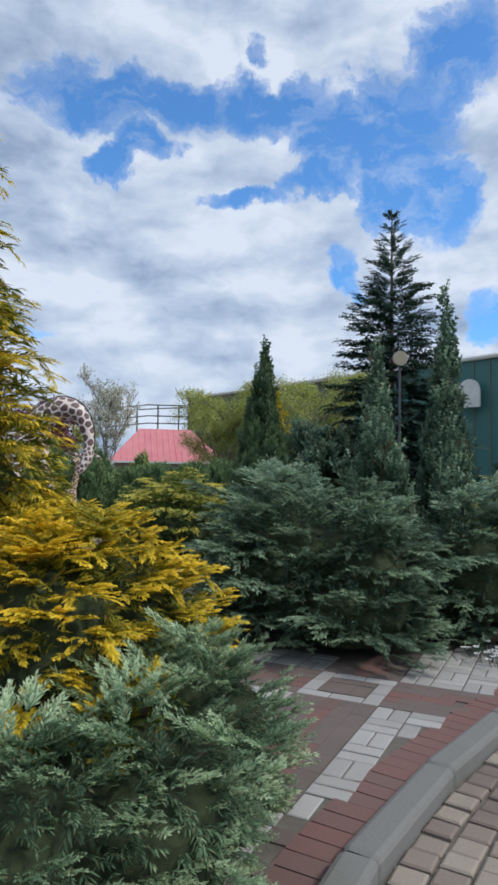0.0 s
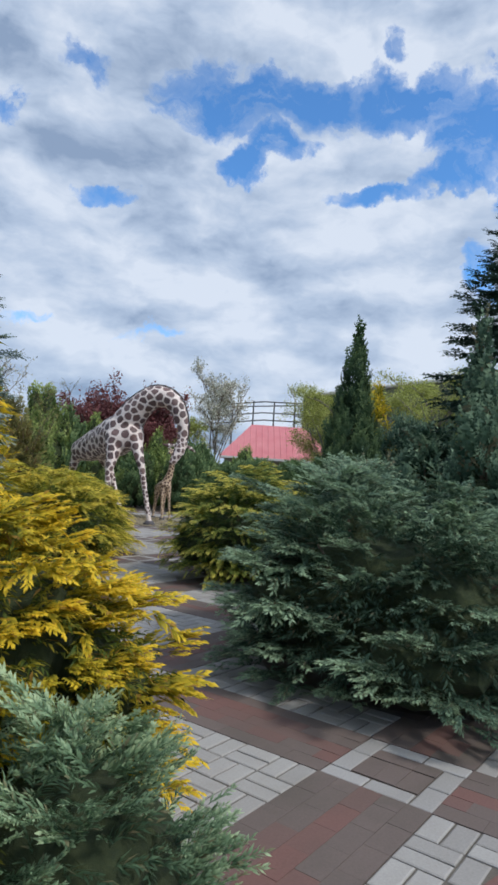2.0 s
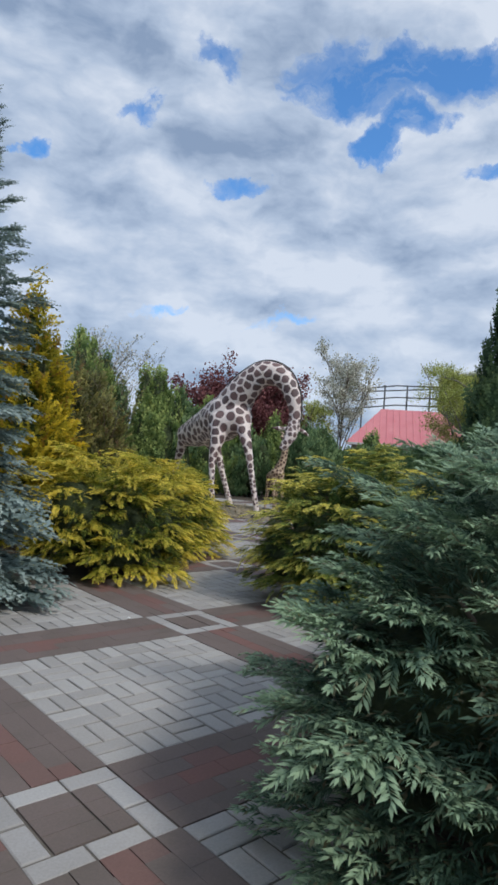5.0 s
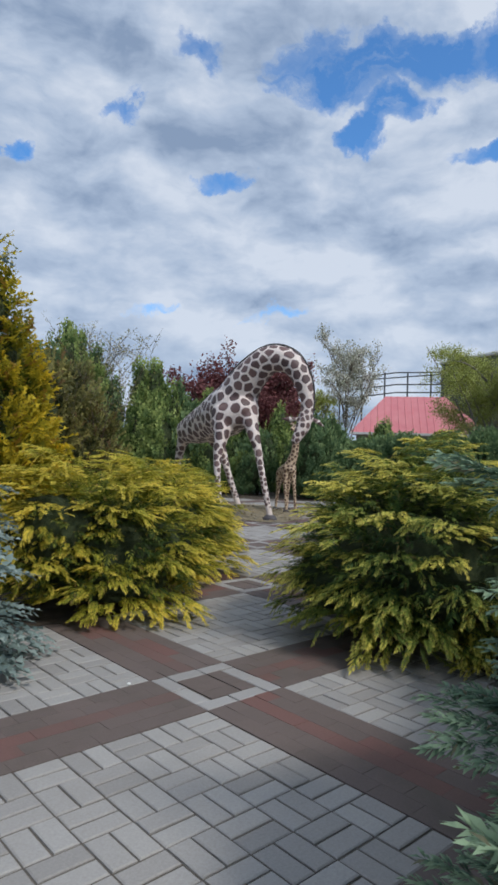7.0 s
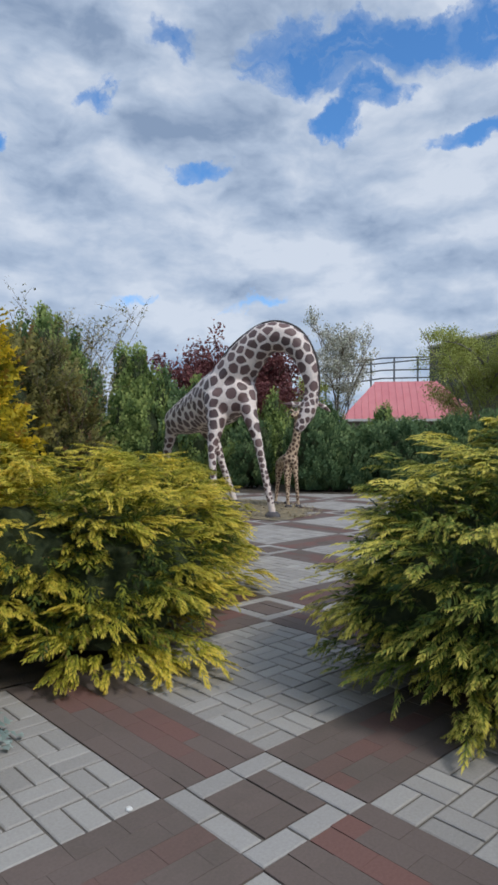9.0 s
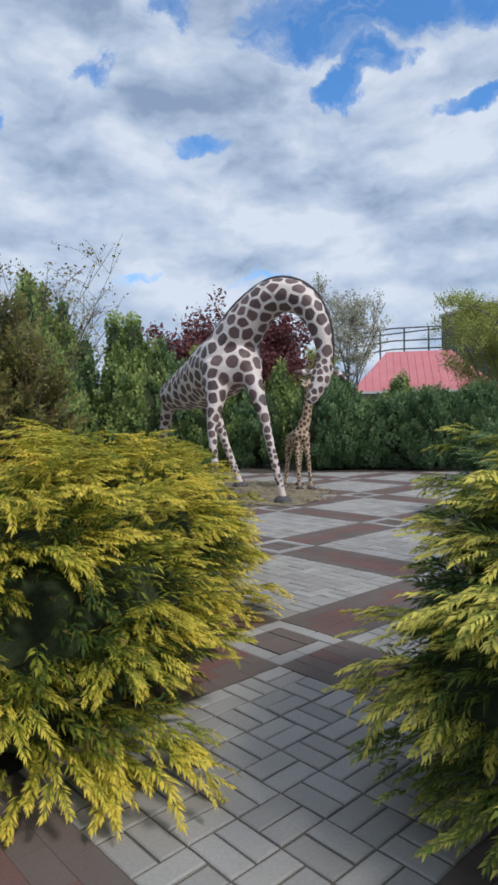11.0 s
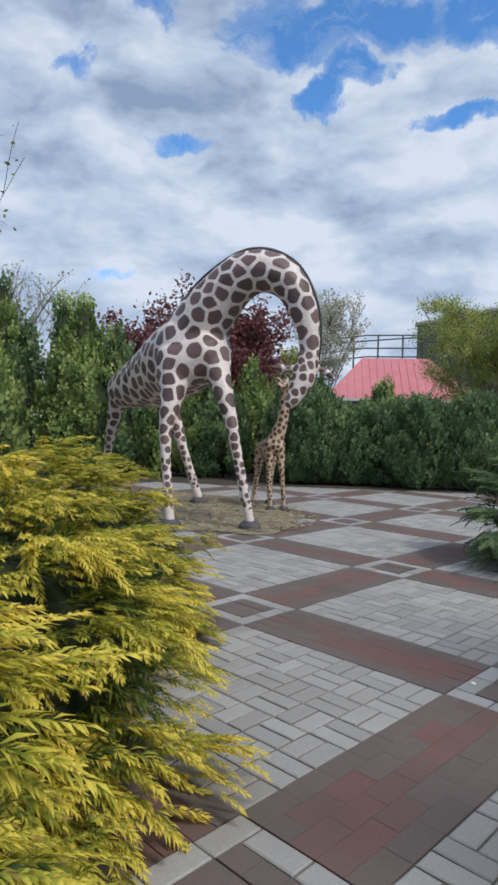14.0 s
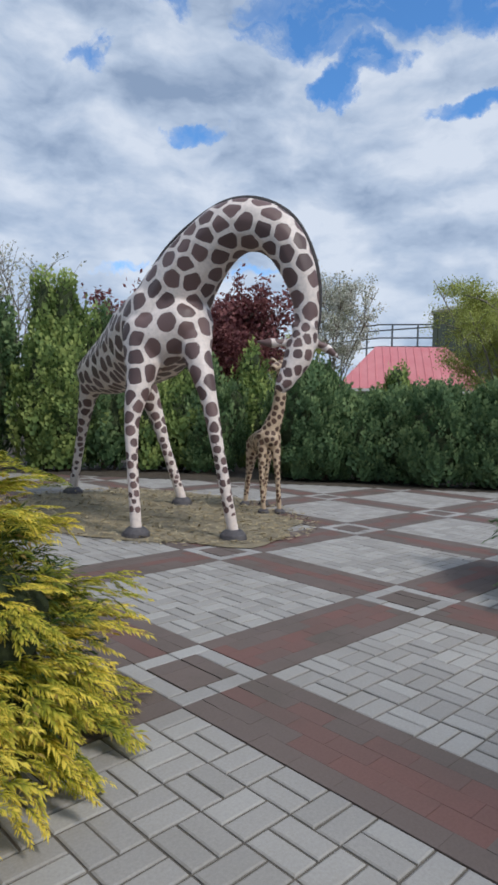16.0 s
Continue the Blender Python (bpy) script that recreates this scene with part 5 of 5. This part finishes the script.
leafy_tree("twiggy_shrub", (-2.2, 0.85, 0), 3.0, 0.9, BRONZE, BARK, "thin shrub with bare brown twigs and few leaves", "shrub", seed=88, limbs=14, twigs=9, leaves=9, leaf_size=0.03, trunk=0.1, thick=0.0022)
leafy_tree("plum_tree", (8.9, 10.7, 0), 4.0, 2.9, PLUM, BARK, "round purple-leaved plum tree", seed=81, limbs=24, twigs=12, leaves=130, leaf_size=0.105, trunk=0.12)
leafy_tree("blossom_tree", (18.4, 14.0, 0), 7.5, 2.3, BLOSSOM, BARK, "thin spring tree with sparse pale blossom", seed=82, limbs=16, twigs=9, leaves=85, leaf_size=0.09, narrow=0.8, thick=0.009)
leafy_tree("willow_tree", (22.6, 8.7, 0), 7.2, 3.3, WILLOW, GREY_BARK, "light green spring willow with soft hanging twigs", seed=83, limbs=20, twigs=12, leaves=230, leaf_size=0.075, trunk=0.12, weep=0.35)
leafy_tree("willow_tree", (25.0, 4.0, 0), 8.0, 4.2, WILLOW, GREY_BARK, "light green spring willow with soft hanging twigs", seed=84, limbs=18, twigs=10, leaves=150, leaf_size=0.10, trunk=0.12, weep=0.35)
leafy_tree("willow_tree", (16.0, 14.5, 0), 4.2, 2.0, WILLOW, GREY_BARK, "small light green spring willow", seed=85, limbs=12, twigs=8, leaves=90, leaf_size=0.1, trunk=0.12, weep=0.2)
leafy_tree("bare_tree", (8.0, 20.0, 0), 7.0, 2.6, BLOSSOM, GREY_BARK, "thin tree with bare spring twigs", seed=86, limbs=14, twigs=8, leaves=8, leaf_size=0.12, narrow=0.8, thick=0.009)


# ---- buildings ----
def wall_box(name, x0, y0, x1, y1, depth, z0, z1, mat):
    """A body from one front corner to the other, reaching back by depth."""
    d = np.array([x1 - x0, y1 - y0])
    n = np.array([-d[1], d[0]]) / np.hypot(*d) * depth
    c = [(x0, y0), (x1, y1), (x1 + n[0], y1 + n[1]), (x0 + n[0], y0 + n[1])]
    V = [(*p, z0) for p in c] + [(*p, z1) for p in c]
    F = [(0, 1, 5, 4), (1, 2, 6, 5), (2, 3, 7, 6), (3, 0, 4, 7), (4, 5, 6, 7), (3, 2, 1, 0)]
    return mesh(name, V, F, mat)


def red_house():
    root = thing("red_roof_house", (0, 0, 0), "low house with a red metal hipped roof", "house")
    o, u, v = np.array([23.4, 17.2]), np.array([0.62, -0.785]), np.array([0.785, 0.62])     # corner, along the front, back
    w, d = 7.0, 5.5

    def at(a, b, z):
        q = o + u * a + v * b
        return (q[0], q[1], z)
    V = [at(a, b, z) for z in (0, 2.55) for a, b in ((0, 0), (w, 0), (w, d), (0, d))]
    part("wall", mesh("house_wall", V, [(0, 1, 5, 4), (1, 2, 6, 5), (2, 3, 7, 6), (3, 0, 4, 7)], PLASTER), root)
    e = 0.35
    V = [at(-e, -e, 2.6), at(w + e, -e, 2.6), at(w + e, d + e, 2.6), at(-e, d + e, 2.6), at(1.7, d / 2, 4.95), at(w - 1.7, d / 2, 4.95)]
    F3 = [(0, 1, 5), (0, 5, 4), (1, 2, 5), (2, 3, 4), (2, 4, 5), (3, 0, 4)]
    roof = part("roof", mesh("house_roof", V, F3, ROOF_RED), root)
    pieces_ = []
    for k in range(19):
        a = -e + 0.4 * k
        top = min(max((a + e) / (1.7 + e), 0.02), 1, max((w + e - a) / (1.7 + e), 0.02))
        pieces_.append(tube([at(a, -e, 2.61), at(a, -e + (d / 2 + e) * top, 2.61 + 2.35 * top)], [0.03, 0.03], 5))
    part("roof_seam", mesh("roof_seam", *joined(pieces_), ROOF_RED), roof)
    V = [at(a, b, z) for z in (2.47, 2.6) for a, b in ((-e, -e - 0.02), (w + e, -e - 0.02), (w + e, -e + 0.08), (-e, -e + 0.08))]
    part("fascia", mesh("house_fascia", V, [(0, 1, 5, 4), (1, 2, 6, 5), (2, 3, 7, 6), (3, 0, 4, 7), (4, 5, 6, 7), (3, 2, 1, 0)], TRIM_WHITE), root)
    for a in (0.8, 3.2, 5.4):
        win = part("window", mesh("house_window", [at(a, -0.03, 1.0), at(a + 0.9, -0.03, 1.0), at(a + 0.9, -0.03, 2.2), at(a, -0.03, 2.2)], [(0, 1, 2, 3)], GLASS_DARK), root)
        bars = [tube([at(a, -0.05, 1.0), at(a, -0.05, 2.2)], [0.05, 0.05], 4), tube([at(a + 0.9, -0.05, 1.0), at(a + 0.9, -0.05, 2.2)], [0.05, 0.05], 4),
                tube([at(a, -0.05, 1.0), at(a + 0.9, -0.05, 1.0)], [0.05, 0.05], 4), tube([at(a, -0.05, 2.2), at(a + 0.9, -0.05, 2.2)], [0.05, 0.05], 4)]
        part("frame", mesh("house_window_frame", *joined(bars), TRIM_WHITE), win)


def long_hall():
    root = thing("industrial_hall", (0, 0, 0), "long flat-roofed hall with teal and grey-green cladding", "building")
    a, b = np.array([41.0, 22.6]), np.array([30.0, -6.5])
    m = a + (b - a) * 0.62
    c = b + (b - a) * 1.0
    part("wall", wall_box("hall_wall_grey", *m, *a, -14, 0, 9.0, GREY_GREEN), root, "grey-green cladding")
    part("wall", wall_box("hall_wall_teal", *c, *m, -14, 0, 9.0, TEAL), root, "teal cladding")
    d = (c - a) / np.hypot(*(c - a))
    n = np.array([d[1], -d[0]])
    if n.dot((-1, -0.5)) < 0:
        n = -n
    part("parapet", mesh("hall_parapet", *joined([tube([(*(a + n * 0.1), 9.05), (*(c + n * 0.1), 9.05)], [0.16, 0.16], 6)]), TRIM_WHITE), root, "pale roof edge")
    q = np.array([30.6, -3.98])
    side, face = -d, n
    outline = [(-0.7, 0), (0.7, 0)] + [(0.7 * math.cos(x), 1.0 + 0.7 * math.sin(x)) for x in np.linspace(0, math.pi, 13)]
    V = [(*(q + side * u + face * off), 6.0 + h) for off in (0.25, 0.4) for u, h in outline]
    m = len(outline)
    bm = bmesh.new()
    vs = [bm.verts.new(v) for v in V]
    bm.faces.new(vs[m:])
    for k in range(m):
        bm.faces.new((vs[k], vs[(k + 1) % m], vs[m + (k + 1) % m], vs[m + k]))
    bmesh.ops.recalc_face_normals(bm, faces=bm.faces[:])
    part("arched_panel", from_bm("hall_arched_panel", bm, TRIM_WHITE), root, "white arched panel")
    ribs = []
    for k in range(60):
        q = a + (c - a) * (k + 0.5) / 60 + n * 0.02
        ribs.append(tube([(*q, 0), (*q, 8.9)], [0.05, 0.05], 4))
    part("cladding_rib", mesh("hall_ribs", *joined(ribs), GREY_GREEN), root)


def steel_frame():
    """Open steel roof frame of a hall being built, seen far behind."""
    root = thing("steel_frame", (0, 0, 0), "open dark steel roof frame of an unfinished hall", "steel frame")
    a, b = np.array([44.5, 36.5]), np.array([50.5, 27.0])
    up, cols = [], []
    for k in range(6):
        q = a + (b - a) * k / 5
        part("column", mesh("frame_column", *tube([(*q, 0), (*q, 9.6)], [0.09, 0.09], 5), STEEL), root)
    for z in (7.6, 8.4, 9.6):
        part("beam", mesh("frame_beam", *tube([(*a, z - 0.7), (*(a * 0.5 + b * 0.5), z), (*b, z)], [0.07] * 3, 5), STEEL), root)
    back = np.array([3.5, 2.2])
    part("beam", mesh("frame_beam", *tube([(*(a + back), 9.2), (*(b + back), 10.0)], [0.07] * 2, 5), STEEL), root)


red_house()
long_hall()
steel_frame()


def dish():
    root = thing("round_sign", (-1.2, -7.02, 0), "round cream sign on a thin post", "sign")
    part("post", mesh("sign_post", *tube([(0, 0, 0), (0, 0, 3.0)], [0.015, 0.015], 8), STEEL, smooth=True), root)
    bm = bmesh.new()
    bmesh.ops.create_cone(bm, cap_ends=True, segments=28, radius1=0.10, radius2=0.10, depth=0.05, matrix=Matrix.Translation((-0.04, -0.02, 3.04)) @ Euler((0, radians(90), radians(25))).to_matrix().to_4x4())
    part("disc", from_bm("sign_disc", bm, PLASTER), root)


dish()


def crumb(at, r, seed):
    bm = bmesh.new()
    bmesh.ops.create_icosphere(bm, subdivisions=2, radius=r)
    for v in bm.verts:
        v.co *= 1 + 0.3 * noise.noise(v.co * 40 + Vector((seed, 0, 0)))
        v.co.z = max(v.co.z * 0.45, -r * 0.3)
    ob = new("paper_scrap", from_bm("paper_scrap", bm, LITTER))
    ob.location = at
    tagged(ob, "small crumpled white paper scrap on the paving", "litter")


def flowers(at, n, r, seed):
    """A low clump of small white flowers: petals and thin stalks."""
    g = np.random.default_rng(seed)
    root = thing("white_flowers", at, "low clump of small white flowers by the bed edge", "flowers")
    V, F, T, stalks = [], [], [], []
    for k in range(n):
        x, y, z = g.normal(0, r, 2).tolist() + [g.uniform(0.06, 0.14)]
        stalks.append(tube([(x * 0.8, y * 0.8, 0), (x, y, z)], [0.003, 0.002], 4))
        for p in range(5):
            a = p * 1.257 + g.uniform(0, 0.4)
            c, q = math.cos(a), math.sin(a)
            b = len(V)
            V += [(x, y, z), (x + 0.018 * c - 0.009 * q, y + 0.018 * q + 0.009 * c, z + 0.008), (x + 0.026 * c, y + 0.026 * q, z + 0.004), (x + 0.018 * c + 0.009 * q, y + 0.018 * q - 0.009 * c, z + 0.008)]
            F.append((b, b + 1, b + 2, b + 3))
    part("petals", mesh("petals", V, F, LITTER), root, kind="stuff")
    part("stalks", mesh("stalks", *joined(stalks), HEDGE), root, kind="stuff")


flowers((-4.75, -8.62, 0.0), 34, 0.12, 3)
crumb((-0.05, -1.72, 0.006), 0.016, 1)
crumb((-4.28, -3.6, 0.006), 0.014, 2)

# ---- single pavers and setts, nearest to the walk ----
shared = {}
for kind, x, y, t in paver_jobs:
    key = (kind, t)
    if key not in shared:
        v, f = shape(kind, t)
        shared[key] = mesh(kind + "_paver", v, f, SINGLE[kind])
    ob = part("paver", shared[key], pavement)
    ob.location = (x, y, rng.normal(0, 0.0012))
    ob.rotation_euler = (rng.normal(0, 0.006), rng.normal(0, 0.006), rng.normal(0, 0.006))
SETT_ONE = stone("beige_sett_single", (0.165, 0.125, 0.108), (0.225, 0.18, 0.148), (0.30, 0.255, 0.205), stain_amount=0.45, random_of="object")
sett_mesh = mesh("sett", *block(0.126, 0.112, 0.04, 0.009, 0.006), SETT_ONE)
for x, y, a, l, z in sett_jobs[:300]:
    ob = part("sett", sett_mesh, sett_path)
    ob.location, ob.rotation_euler, ob.scale = (x, y, z), (0, 0, a), (l / 0.126, 1, 1)
